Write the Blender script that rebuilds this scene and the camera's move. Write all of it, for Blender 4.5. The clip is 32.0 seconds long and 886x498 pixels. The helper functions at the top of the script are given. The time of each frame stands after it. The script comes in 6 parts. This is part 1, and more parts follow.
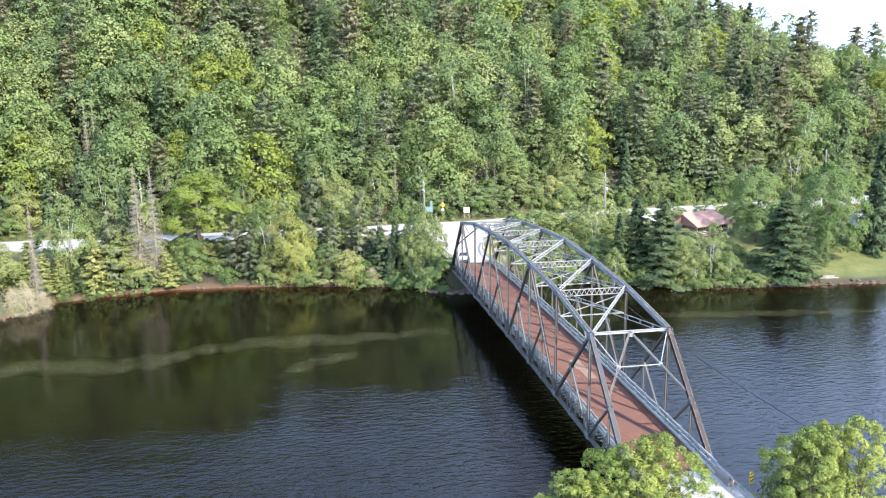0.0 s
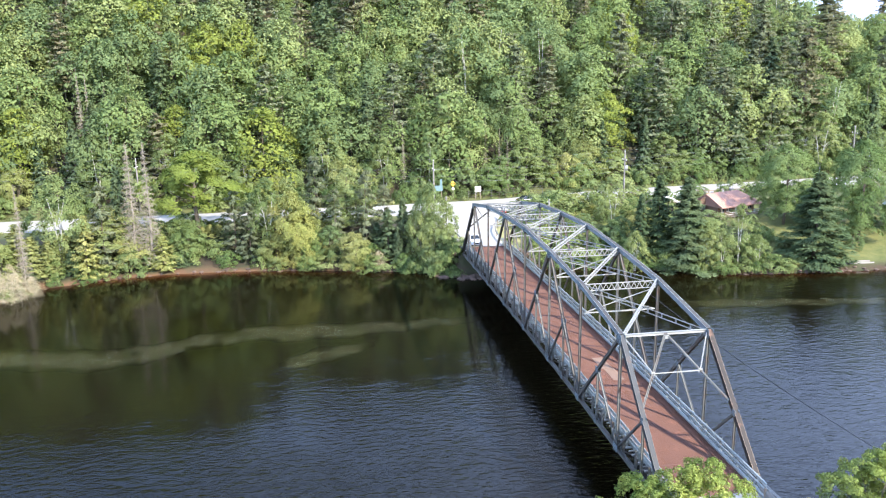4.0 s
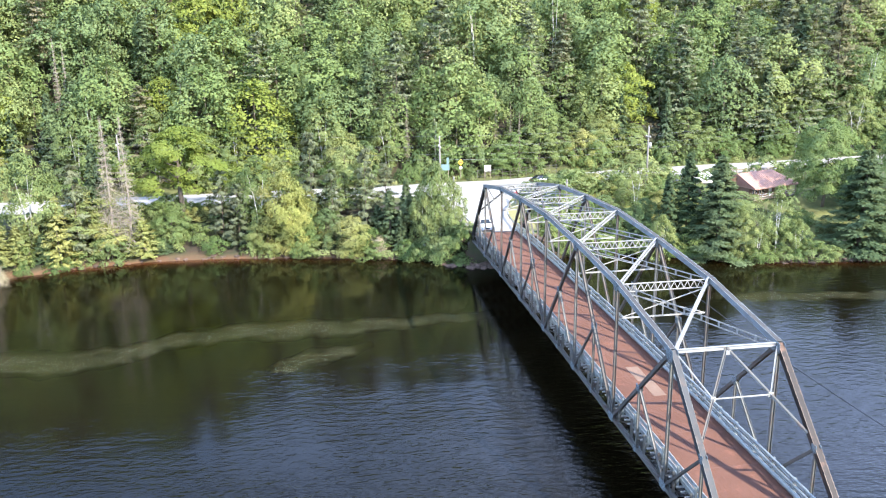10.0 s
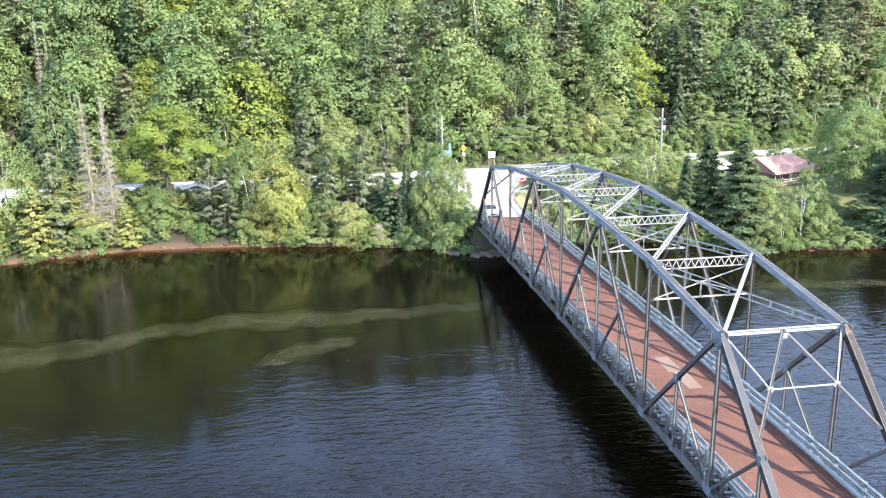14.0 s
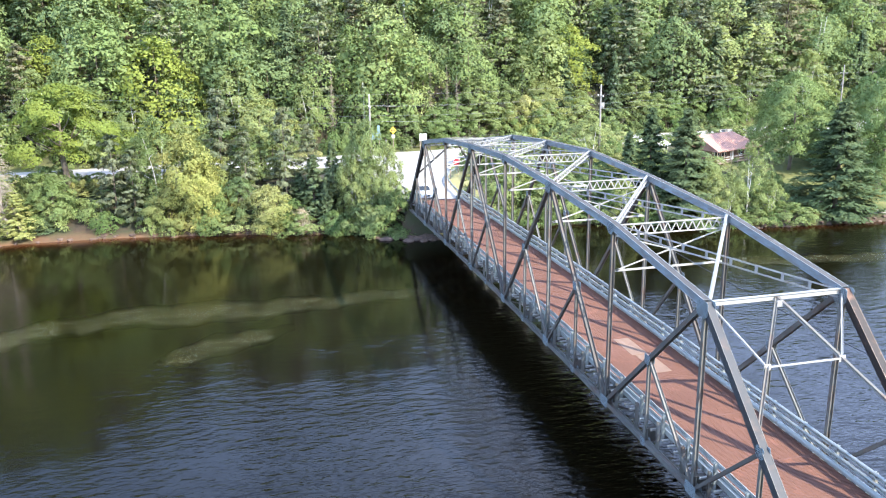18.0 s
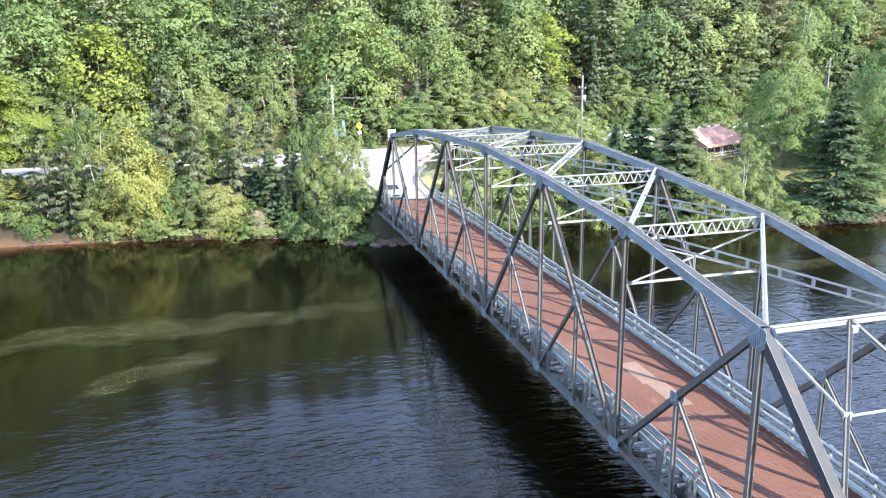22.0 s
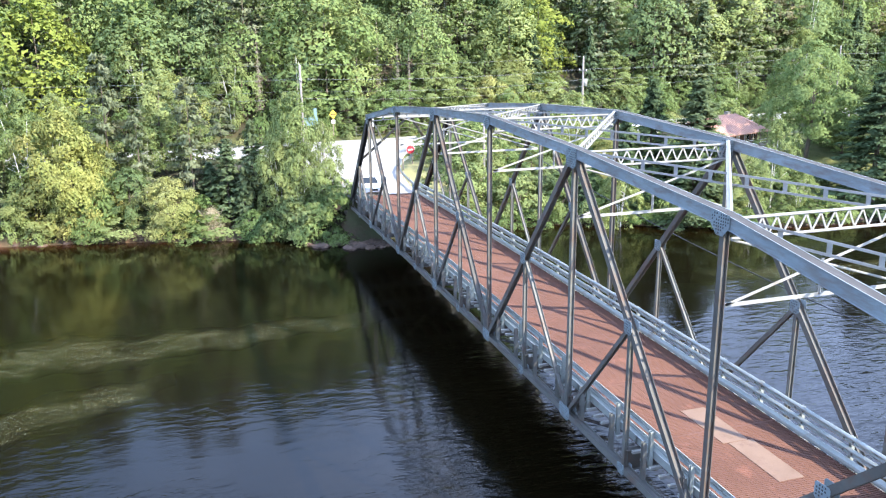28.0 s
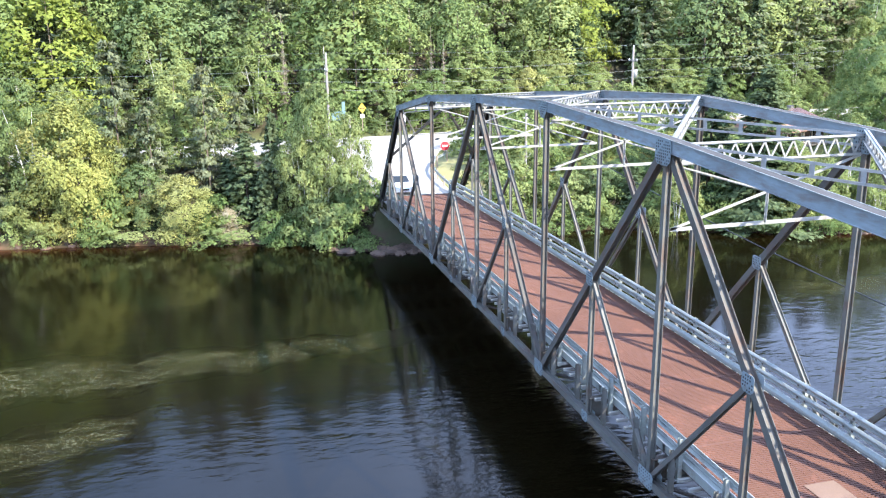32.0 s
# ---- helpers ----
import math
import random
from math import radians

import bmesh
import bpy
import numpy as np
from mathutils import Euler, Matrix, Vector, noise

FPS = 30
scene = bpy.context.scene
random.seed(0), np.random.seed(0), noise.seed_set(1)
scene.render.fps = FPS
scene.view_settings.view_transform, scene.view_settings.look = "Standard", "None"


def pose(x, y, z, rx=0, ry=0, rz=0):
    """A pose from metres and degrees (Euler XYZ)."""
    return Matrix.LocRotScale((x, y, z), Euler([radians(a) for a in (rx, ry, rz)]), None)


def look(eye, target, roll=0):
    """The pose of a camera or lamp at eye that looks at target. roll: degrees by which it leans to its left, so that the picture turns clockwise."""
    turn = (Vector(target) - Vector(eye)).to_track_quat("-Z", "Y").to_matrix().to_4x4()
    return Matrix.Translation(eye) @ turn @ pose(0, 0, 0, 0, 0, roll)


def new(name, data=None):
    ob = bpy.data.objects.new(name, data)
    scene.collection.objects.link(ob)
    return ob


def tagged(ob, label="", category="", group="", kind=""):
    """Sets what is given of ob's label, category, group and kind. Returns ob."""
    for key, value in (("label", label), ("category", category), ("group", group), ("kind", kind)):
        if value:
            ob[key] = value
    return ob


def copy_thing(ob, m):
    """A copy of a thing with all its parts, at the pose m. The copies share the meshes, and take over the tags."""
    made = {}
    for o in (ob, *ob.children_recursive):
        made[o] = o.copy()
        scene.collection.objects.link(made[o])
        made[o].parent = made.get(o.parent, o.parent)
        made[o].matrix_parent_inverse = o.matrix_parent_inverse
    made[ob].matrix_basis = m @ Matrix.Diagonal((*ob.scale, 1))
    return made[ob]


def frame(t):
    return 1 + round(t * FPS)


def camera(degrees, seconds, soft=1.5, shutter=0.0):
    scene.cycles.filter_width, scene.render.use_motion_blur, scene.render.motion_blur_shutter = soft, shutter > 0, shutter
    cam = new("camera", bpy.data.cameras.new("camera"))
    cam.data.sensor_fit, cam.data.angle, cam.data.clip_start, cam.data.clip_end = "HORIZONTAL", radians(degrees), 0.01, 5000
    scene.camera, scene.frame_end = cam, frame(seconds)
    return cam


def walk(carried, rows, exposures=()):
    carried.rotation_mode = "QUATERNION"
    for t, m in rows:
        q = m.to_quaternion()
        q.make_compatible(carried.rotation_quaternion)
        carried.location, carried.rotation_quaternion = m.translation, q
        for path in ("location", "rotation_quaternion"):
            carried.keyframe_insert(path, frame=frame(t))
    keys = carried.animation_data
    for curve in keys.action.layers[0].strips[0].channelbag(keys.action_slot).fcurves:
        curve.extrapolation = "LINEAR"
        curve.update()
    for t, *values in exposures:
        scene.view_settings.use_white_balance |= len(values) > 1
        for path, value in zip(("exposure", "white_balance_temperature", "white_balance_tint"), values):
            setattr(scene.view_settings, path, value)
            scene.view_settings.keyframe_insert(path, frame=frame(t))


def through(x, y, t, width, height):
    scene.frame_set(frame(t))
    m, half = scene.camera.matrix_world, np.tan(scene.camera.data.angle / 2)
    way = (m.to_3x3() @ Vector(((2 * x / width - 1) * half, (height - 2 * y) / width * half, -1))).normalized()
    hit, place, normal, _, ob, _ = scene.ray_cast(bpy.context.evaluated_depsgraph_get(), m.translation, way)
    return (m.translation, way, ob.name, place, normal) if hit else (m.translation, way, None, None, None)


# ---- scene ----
# ---------------------------------------------------------------- camera
cam = camera(56.86, 32.0, soft=1.17)
PATH = [
    (0, (-26.412, -53.352, 30.153), (-23.183, -34.024, 26.152), -0.74),
    (0.5, (-26.300, -52.413, 30.146), (-23.092, -33.081, 26.146), -0.73),
    (1, (-26.189, -51.475, 30.135), (-23.007, -32.140, 26.131), -0.72),
    (1.5, (-26.079, -50.539, 30.120), (-22.917, -31.201, 26.119), -0.71),
    (2, (-25.969, -49.604, 30.100), (-22.837, -30.259, 26.100), -0.71),
    (2.5, (-25.856, -48.667, 30.069), (-22.750, -29.318, 26.075), -0.70),
    (3, (-25.744, -47.729, 30.023), (-22.662, -28.376, 26.027), -0.72),
    (3.5, (-25.635, -46.786, 29.966), (-22.574, -27.431, 25.966), -0.77),
    (4, (-25.525, -45.843, 29.910), (-22.523, -26.613, 25.303), -0.78),
    (4.5, (-25.413, -44.901, 29.853), (-22.467, -25.784, 24.766), -0.78),
    (6.5, (-24.840, -41.116, 29.562), (-22.016, -21.983, 24.467), -0.79),
    (7, (-24.695, -40.135, 29.435), (-21.898, -20.997, 24.343), -0.79),
    (7.5, (-24.552, -39.152, 29.294), (-21.769, -20.016, 24.189), -0.79),
    (8, (-24.414, -38.174, 29.135), (-21.586, -19.048, 24.018), -0.80),
    (8.5, (-24.289, -37.205, 28.954), (-21.465, -18.079, 23.831), -0.80),
    (9, (-24.181, -36.250, 28.745), (-21.353, -17.127, 23.614), -0.80),
    (9.5, (-24.095, -35.314, 28.507), (-21.266, -16.189, 23.386), -0.81),
    (10, (-24.029, -34.404, 28.233), (-21.178, -15.282, 23.114), -0.83),
    (10.5, (-23.977, -33.521, 27.922), (-21.103, -14.401, 22.807), -0.86),
    (11, (-23.933, -32.660, 27.575), (-21.050, -13.538, 22.473), -0.88),
    (11.5, (-23.886, -31.824, 27.183), (-21.006, -12.699, 22.092), -0.87),
    (12, (-23.834, -31.013, 26.735), (-20.948, -11.885, 21.654), -0.84),
    (12.5, (-23.792, -30.226, 26.226), (-20.906, -11.099, 21.145), -0.87),
    (13, (-23.752, -29.457, 25.687), (-20.864, -10.331, 20.604), -0.90),
    (13.5, (-23.713, -28.686, 25.147), (-20.830, -9.560, 20.061), -0.89),
    (15.5, (-23.412, -25.506, 23.266), (-20.503, -6.403, 18.109), -0.87),
    (16, (-23.260, -24.587, 22.814), (-19.721, -5.597, 17.634), -0.86),
    (16.5, (-23.093, -23.645, 22.361), (-18.868, -4.797, 17.174), -0.84),
    (17, (-22.908, -22.683, 21.897), (-18.555, -3.861, 16.720), -0.84),
    (17.5, (-22.701, -21.701, 21.417), (-18.280, -2.891, 16.257), -0.84),
    (18, (-22.474, -20.689, 20.928), (-17.957, -1.899, 15.779), -0.85),
    (18.5, (-22.228, -19.636, 20.452), (-17.395, -0.922, 15.310), -0.83),
    (19, (-21.969, -18.543, 20.013), (-16.794, 0.081, 14.877), -0.81),
    (19.5, (-21.700, -17.441, 19.647), (-16.468, 1.164, 14.498), -0.84),
    (19.7, (-21.590, -17.000, 19.526), (-16.230, 1.559, 14.347), -0.86),
    (20, (-21.424, -16.340, 19.366), (-16.186, 2.261, 14.211), -0.89),
    (20.5, (-21.144, -15.244, 19.200), (-15.907, 3.362, 14.064), -0.81),
    (20.6, (-21.089, -15.027, 19.174), (-15.725, 3.530, 13.988), -0.78),
    (21, (-20.872, -14.164, 19.082), (-15.648, 4.447, 13.949), -0.76),
    (21.5, (-20.609, -13.115, 18.992), (-15.401, 5.501, 13.864), -0.74),
    (22, (-20.357, -12.078, 18.906), (-15.158, 6.545, 13.792), -0.73),
    (22.5, (-20.107, -11.033, 18.805), (-14.912, 7.593, 13.699), -0.71),
    (23, (-19.850, -9.976, 18.682), (-14.653, 8.648, 13.570), -0.68),
    (23.5, (-19.579, -8.925, 18.537), (-14.378, 9.702, 13.437), -0.63),
    (24, (-19.294, -7.896, 18.359), (-14.087, 10.739, 13.298), -0.56),
    (24.5, (-19.011, -6.903, 18.127), (-13.793, 11.736, 13.090), -0.50),
    (25, (-18.742, -5.939, 17.831), (-13.518, 12.698, 12.795), -0.51),
    (25.5, (-18.486, -4.992, 17.499), (-13.205, 13.628, 12.457), -0.54),
    (27.5, (-17.724, -1.020, 16.043), (-12.146, 17.506, 10.978), -0.58),
    (28, (-17.565, -0.074, 15.713), (-11.894, 18.425, 10.648), -0.60),
    (28.5, (-17.399, 0.857, 15.393), (-11.642, 19.329, 10.326), -0.60),
    (29, (-17.214, 1.751, 15.078), (-11.347, 20.183, 9.997), -0.65),
    (29.3, (-17.096, 2.280, 14.917), (-11.130, 20.645, 9.704), -0.71),
    (29.5, (-17.015, 2.633, 14.822), (-11.051, 21.027, 9.712), -0.76),
    (30, (-16.807, 3.522, 14.660), (-10.719, 21.879, 9.568), -0.71),
    (30.5, (-16.597, 4.416, 14.590), (-10.389, 22.735, 9.500), -0.70),
    (31, (-16.383, 5.294, 14.556), (-10.033, 23.565, 9.472), -0.70),
    (31.5, (-16.170, 6.156, 14.538), (-10.112, 24.524, 9.448), -0.71),
    (32, (-15.970, 7.025, 14.526), (-11.033, 25.724, 9.429), -0.74),
]
walk(cam, [(t, look(eye, target, roll)) for t, eye, target, roll in PATH], [(0, 1.42), (4, 1.43), (9, 1.6), (16, 1.65), (32, 1.65)])

# ---------------------------------------------------------------- world and sun
WATER_Z = -3.2
SUN_TO = Vector((0.77, -1.22, 1.0)).normalized()
world = bpy.data.worlds.new("world")
scene.world = world
world.use_nodes = True
wn = world.node_tree.nodes
sky = wn.new("ShaderNodeTexSky")
sky.sky_type = 'NISHITA'
sky.sun_disc = False
sky.sun_elevation = math.asin(SUN_TO.z)
sky.sun_rotation = math.atan2(SUN_TO.x, SUN_TO.y)
sky.altitude = 200
sky.air_density, sky.dust_density, sky.ozone_density = 1.4, 0.05, 9.0
wn["Background"].inputs["Strength"].default_value = 0.145
# unseen blue patches added over the whole sky to brighten the river's reflections
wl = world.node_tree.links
sky_boost_map, sky_boost, sky_boost_ramp, sky_boost_mix = wn.new("ShaderNodeMapping"), wn.new("ShaderNodeTexNoise"), wn.new("ShaderNodeValToRGB"), wn.new("ShaderNodeMix")
sky_boost_map.inputs["Location"].default_value, sky_boost_map.inputs["Scale"].default_value = (15.5, 0, 0), (1, 1, 2)
sky_boost.inputs["Scale"].default_value, sky_boost.inputs["Detail"].default_value, sky_boost.inputs["Roughness"].default_value = 1.1, 4, 0.55
sky_boost_ramp.color_ramp.elements[0].position, sky_boost_ramp.color_ramp.elements[1].position = 0.37, 0.64
sky_boost_mix.data_type = 'RGBA'
sky_boost_mix.inputs[7].default_value = (6.0, 7.9, 12.8, 1)
wl.new(wn.new("ShaderNodeTexCoord").outputs["Generated"], sky_boost_map.inputs["Vector"])
wl.new(sky_boost_map.outputs[0], sky_boost.inputs["Vector"])
wl.new(sky_boost.outputs["Fac"], sky_boost_ramp.inputs[0])
wl.new(sky_boost_ramp.outputs[0], sky_boost_mix.inputs[0])
wl.new(sky.outputs[0], sky_boost_mix.inputs[6])
wl.new(sky_boost_mix.outputs[2], wn["Background"].inputs["Color"])
sun_data = bpy.data.lights.new("sun", 'SUN')
sun_data.energy, sun_data.angle, sun_data.color = 4.6, radians(0.53), (1.0, 0.935, 0.82)
sun = new("sun", sun_data)
sun.matrix_world = look(SUN_TO * 300, (0, 0, 0))


# ---------------------------------------------------------------- materials
def nodes_of(name):
    m = bpy.data.materials.new(name)
    m.use_nodes = True
    t = m.node_tree
    t.nodes.clear()
    out = t.nodes.new("ShaderNodeOutputMaterial")
    return m, t, t.nodes, t.links, out


def noise_node(t, vec, scale, detail=4.0, rough=0.55):
    n = t.nodes.new("ShaderNodeTexNoise")
    n.inputs["Scale"].default_value, n.inputs["Detail"].default_value, n.inputs["Roughness"].default_value = scale, detail, rough
    t.links.new(vec, n.inputs["Vector"])
    return n.outputs["Fac"]


def ramp_node(t, fac, lo, hi, c0=(0, 0, 0, 1), c1=(1, 1, 1, 1)):
    r = t.nodes.new("ShaderNodeValToRGB")
    r.color_ramp.elements[0].position, r.color_ramp.elements[1].position = lo, hi
    r.color_ramp.elements[0].color, r.color_ramp.elements[1].color = c0, c1
    t.links.new(fac, r.inputs[0])
    return r.outputs[0]


def mix_node(t, fac, a, b, mode='MIX'):
    n = t.nodes.new("ShaderNodeMix")
    n.data_type, n.blend_type = 'RGBA', mode
    for sock, v in ((n.inputs[0], fac), (n.inputs[6], a), (n.inputs[7], b)):
        if isinstance(v, (int, float)):
            sock.default_value = v
        elif isinstance(v, tuple):
            sock.default_value = (*v[:3], 1)
        else:
            t.links.new(v, sock)
    return n.outputs[2]


def surface(name, base, alt, rough=0.7, metal=0.0, coarse=0.6, fine=12.0, stain=None, amount=0.5, bump=0.15, depth=0.01, vary=0.0, stretch=None):
    """Painted, mineral or wooden surface: two colours mixed by coarse noise, fine grain, stains over them and a little relief."""
    m, t, n, l, out = nodes_of(name)
    p = n.new("ShaderNodeBsdfPrincipled")
    co = n.new("ShaderNodeTexCoord").outputs["Object"]
    if stretch:
        mp = n.new("ShaderNodeMapping")
        mp.inputs["Scale"].default_value = stretch
        l.new(co, mp.inputs["Vector"])
        co = mp.outputs[0]
    big, small = noise_node(t, co, coarse), noise_node(t, co, fine, 6)
    col = mix_node(t, ramp_node(t, big, 0.35, 0.65), base, alt)
    col = mix_node(t, 0.35, col, ramp_node(t, small, 0.25, 0.75, (0.35, 0.35, 0.35, 1), (1, 1, 1, 1)), 'MULTIPLY')
    if stain:
        s = noise_node(t, co, coarse * 3.1, 7, 0.7)
        col = mix_node(t, ramp_node(t, s, 0.60 - 0.12 * amount, 0.72), col, stain)
    if vary:
        r = n.new("ShaderNodeObjectInfo").outputs["Random"]
        h = n.new("ShaderNodeHueSaturation")
        mp = n.new("ShaderNodeMapRange")
        mp.inputs["To Min"].default_value, mp.inputs["To Max"].default_value = 1 - vary, 1 + vary
        l.new(r, mp.inputs["Value"])
        l.new(mp.outputs[0], h.inputs["Value"])
        l.new(col, h.inputs["Color"])
        col = h.outputs[0]
    l.new(col, p.inputs["Base Color"])
    p.inputs["Metallic"].default_value = metal
    rr = n.new("ShaderNodeMapRange")
    rr.inputs["To Min"].default_value, rr.inputs["To Max"].default_value = max(0.02, rough - 0.12), min(1, rough + 0.12)
    l.new(small, rr.inputs["Value"])
    l.new(rr.outputs[0], p.inputs["Roughness"])
    b = n.new("ShaderNodeBump")
    b.inputs["Strength"].default_value, b.inputs["Distance"].default_value = bump, depth
    l.new(small, b.inputs["Height"])
    l.new(b.outputs[0], p.inputs["Normal"])
    l.new(p.outputs[0], out.inputs[0])
    return m


def leaf(name, a, b, through=0.35, spread=0.17):
    """Foliage: diffuse and translucent, each leaf clump and each tree a little different."""
    m, t, n, l, out = nodes_of(name)
    g = n.new("ShaderNodeNewGeometry")
    pos = g.outputs["Position"]
    col = mix_node(t, ramp_node(t, noise_node(t, pos, 0.16, 3), 0.35, 0.65), a, b)
    col = mix_node(t, 0.5, col, ramp_node(t, noise_node(t, pos, 2.2, 4, 0.7), 0.36, 0.64, (0.74, 0.77, 0.74, 1), (1.3, 1.27, 1.27, 1)), 'MULTIPLY')
    col = mix_node(t, 0.5, col, ramp_node(t, noise_node(t, pos, 7.5, 2, 0.6), 0.36, 0.64, (0.55, 0.58, 0.57, 1), (1.34, 1.32, 1.28, 1)), 'MULTIPLY')
    h = n.new("ShaderNodeHueSaturation")
    mp = n.new("ShaderNodeMapRange")
    mp.inputs["To Min"].default_value, mp.inputs["To Max"].default_value = 1 - spread, 1 + spread
    l.new(g.outputs["Random Per Island"], mp.inputs["Value"])
    mo = n.new("ShaderNodeMapRange")
    mo.inputs["To Min"].default_value, mo.inputs["To Max"].default_value = 0.485, 0.515
    rand = n.new("ShaderNodeObjectInfo").outputs["Random"]
    l.new(rand, mo.inputs["Value"])
    l.new(mo.outputs[0], h.inputs["Hue"])
    mv, both = n.new("ShaderNodeMapRange"), n.new("ShaderNodeMath")
    mv.inputs["To Min"].default_value, mv.inputs["To Max"].default_value = 1.22, 0.88
    both.operation = 'MULTIPLY'
    l.new(rand, mv.inputs["Value"])
    l.new(mp.outputs[0], both.inputs[0])
    l.new(mv.outputs[0], both.inputs[1])
    l.new(both.outputs[0], h.inputs["Value"])
    l.new(col, h.inputs["Color"])
    d, tr, mx = n.new("ShaderNodeBsdfDiffuse"), n.new("ShaderNodeBsdfTranslucent"), n.new("ShaderNodeMixShader")
    mx.inputs[0].default_value = through
    l.new(h.outputs[0], d.inputs[0])
    l.new(h.outputs[0], tr.inputs[0])
    l.new(d.outputs[0], mx.inputs[1])
    l.new(tr.outputs[0], mx.inputs[2])
    l.new(mx.outputs[0], out.inputs[0])
    return m


def water_material():
    m, t, n, l, out = nodes_of("river_water")
    p = n.new("ShaderNodeBsdfPrincipled")
    pos = n.new("ShaderNodeNewGeometry").outputs["Position"]
    mp = n.new("ShaderNodeMapping")
    mp.inputs["Scale"].default_value = (0.46, 1.0, 1.0)
    mp.inputs["Rotation"].default_value = (0, 0, radians(10))
    l.new(pos, mp.inputs["Vector"])
    v = mp.outputs[0]
    col = mix_node(t, ramp_node(t, noise_node(t, pos, 0.05, 3), 0.4, 0.65), (0.0034, 0.0026, 0.0009), (0.0048, 0.0037, 0.0012))
    at = n.new("ShaderNodeAttribute")
    at.attribute_name = "cover"
    l.new(mix_node(t, at.outputs["Fac"], col, (0.085, 0.030, 0.010)), p.inputs["Base Color"])
    p.inputs["IOR"].default_value = 1.34
    p.inputs["Specular IOR Level"].default_value = 0.40
    wave = noise_node(t, v, 2.0, 3, 0.5)
    swell = noise_node(t, v, 0.35, 2)
    # a breeze ruffles the open river; the water under the wooded bank lies still
    xyz = n.new("ShaderNodeSeparateXYZ")
    l.new(pos, xyz.inputs[0])

    def maths(op, a, b):
        k = n.new("ShaderNodeMath")
        k.operation = op
        for sock, x in zip(k.inputs, (a, b)):
            if isinstance(x, (int, float)):
                sock.default_value = x
            else:
                l.new(x, sock)
        return k.outputs[0]
    lee = maths('SUBTRACT', maths('MULTIPLY', xyz.outputs[0], 0.009), maths('MULTIPLY', xyz.outputs[1], 0.025))
    gust = maths('MULTIPLY', noise_node(t, v, 0.09, 5, 0.65), 1.5)
    lanes = ramp_node(t, maths('ADD', maths('ADD', lee, gust), 0.70), 0.30, 0.85, (0.07, 0.07, 0.07, 1), (1, 1, 1, 1))
    l.new(ramp_node(t, lanes, 0.0, 0.5, (0.10, 0.10, 0.10, 1), (0.09, 0.09, 0.09, 1)), p.inputs["Roughness"])
    b = n.new("ShaderNodeBump")
    b.inputs["Distance"].default_value = 0.11
    l.new(lanes, b.inputs["Strength"])
    l.new(wave, b.inputs["Height"])
    b2 = n.new("ShaderNodeBump")
    b2.inputs["Strength"].default_value, b2.inputs["Distance"].default_value = 0.2, 0.10
    l.new(swell, b2.inputs["Height"])
    l.new(b.outputs[0], b2.inputs["Normal"])
    l.new(b2.outputs[0], p.inputs["Normal"])
    l.new(p.outputs[0], out.inputs[0])
    return m


def foam_material():
    m, t, n, l, out = nodes_of("river_foam")
    pos = n.new("ShaderNodeNewGeometry").outputs["Position"]
    mp = n.new("ShaderNodeMapping")
    mp.inputs["Scale"].default_value = (0.42, 1.0, 1.0)
    l.new(pos, mp.inputs["Vector"])
    # curled filaments: the drift is folded by a slower noise
    fold = n.new("ShaderNodeTexNoise")
    fold.inputs["Scale"].default_value, fold.inputs["Detail"].default_value = 0.22, 3
    l.new(mp.outputs[0], fold.inputs["Vector"])
    bend = n.new("ShaderNodeVectorMath")
    bend.operation = 'MULTIPLY_ADD'
    bend.inputs[1].default_value = (5, 5, 0)
    l.new(fold.outputs["Color"], bend.inputs[0])
    l.new(mp.outputs[0], bend.inputs[2])
    drift = noise_node(t, bend.outputs[0], 1.0, 7, 0.68)
    fine = noise_node(t, pos, 8.0, 5, 0.75)
    at = n.new("ShaderNodeAttribute")
    at.attribute_name = "cover"

    def maths(op, a, b):
        k = n.new("ShaderNodeMath")
        k.operation = op
        for sock, x in zip(k.inputs, (a, b)):
            if isinstance(x, (int, float)):
                sock.default_value = x
            else:
                l.new(x, sock)
        return k.outputs[0]
    raft = maths('ADD', maths('MULTIPLY', at.outputs["Fac"], 0.32), drift)
    film = ramp_node(t, raft, 0.66, 1.0)
    film = maths('MULTIPLY', film, ramp_node(t, at.outputs["Fac"], 0.02, 0.25))
    fleck = ramp_node(t, fine, 0.46, 0.66, (0.12, 0.12, 0.12, 1), (1, 1, 1, 1))
    d = n.new("ShaderNodeBsdfDiffuse")
    l.new(mix_node(t, ramp_node(t, fine, 0.5, 0.75), (0.090, 0.088, 0.034), (0.36, 0.35, 0.22)), d.inputs[0])
    tr, mx = n.new("ShaderNodeBsdfTransparent"), n.new("ShaderNodeMixShader")
    l.new(maths('MULTIPLY', maths('MULTIPLY', film, fleck), 0.78), mx.inputs[0])
    l.new(tr.outputs[0], mx.inputs[1])
    l.new(d.outputs[0], mx.inputs[2])
    l.new(mx.outputs[0], out.inputs[0])
    return m


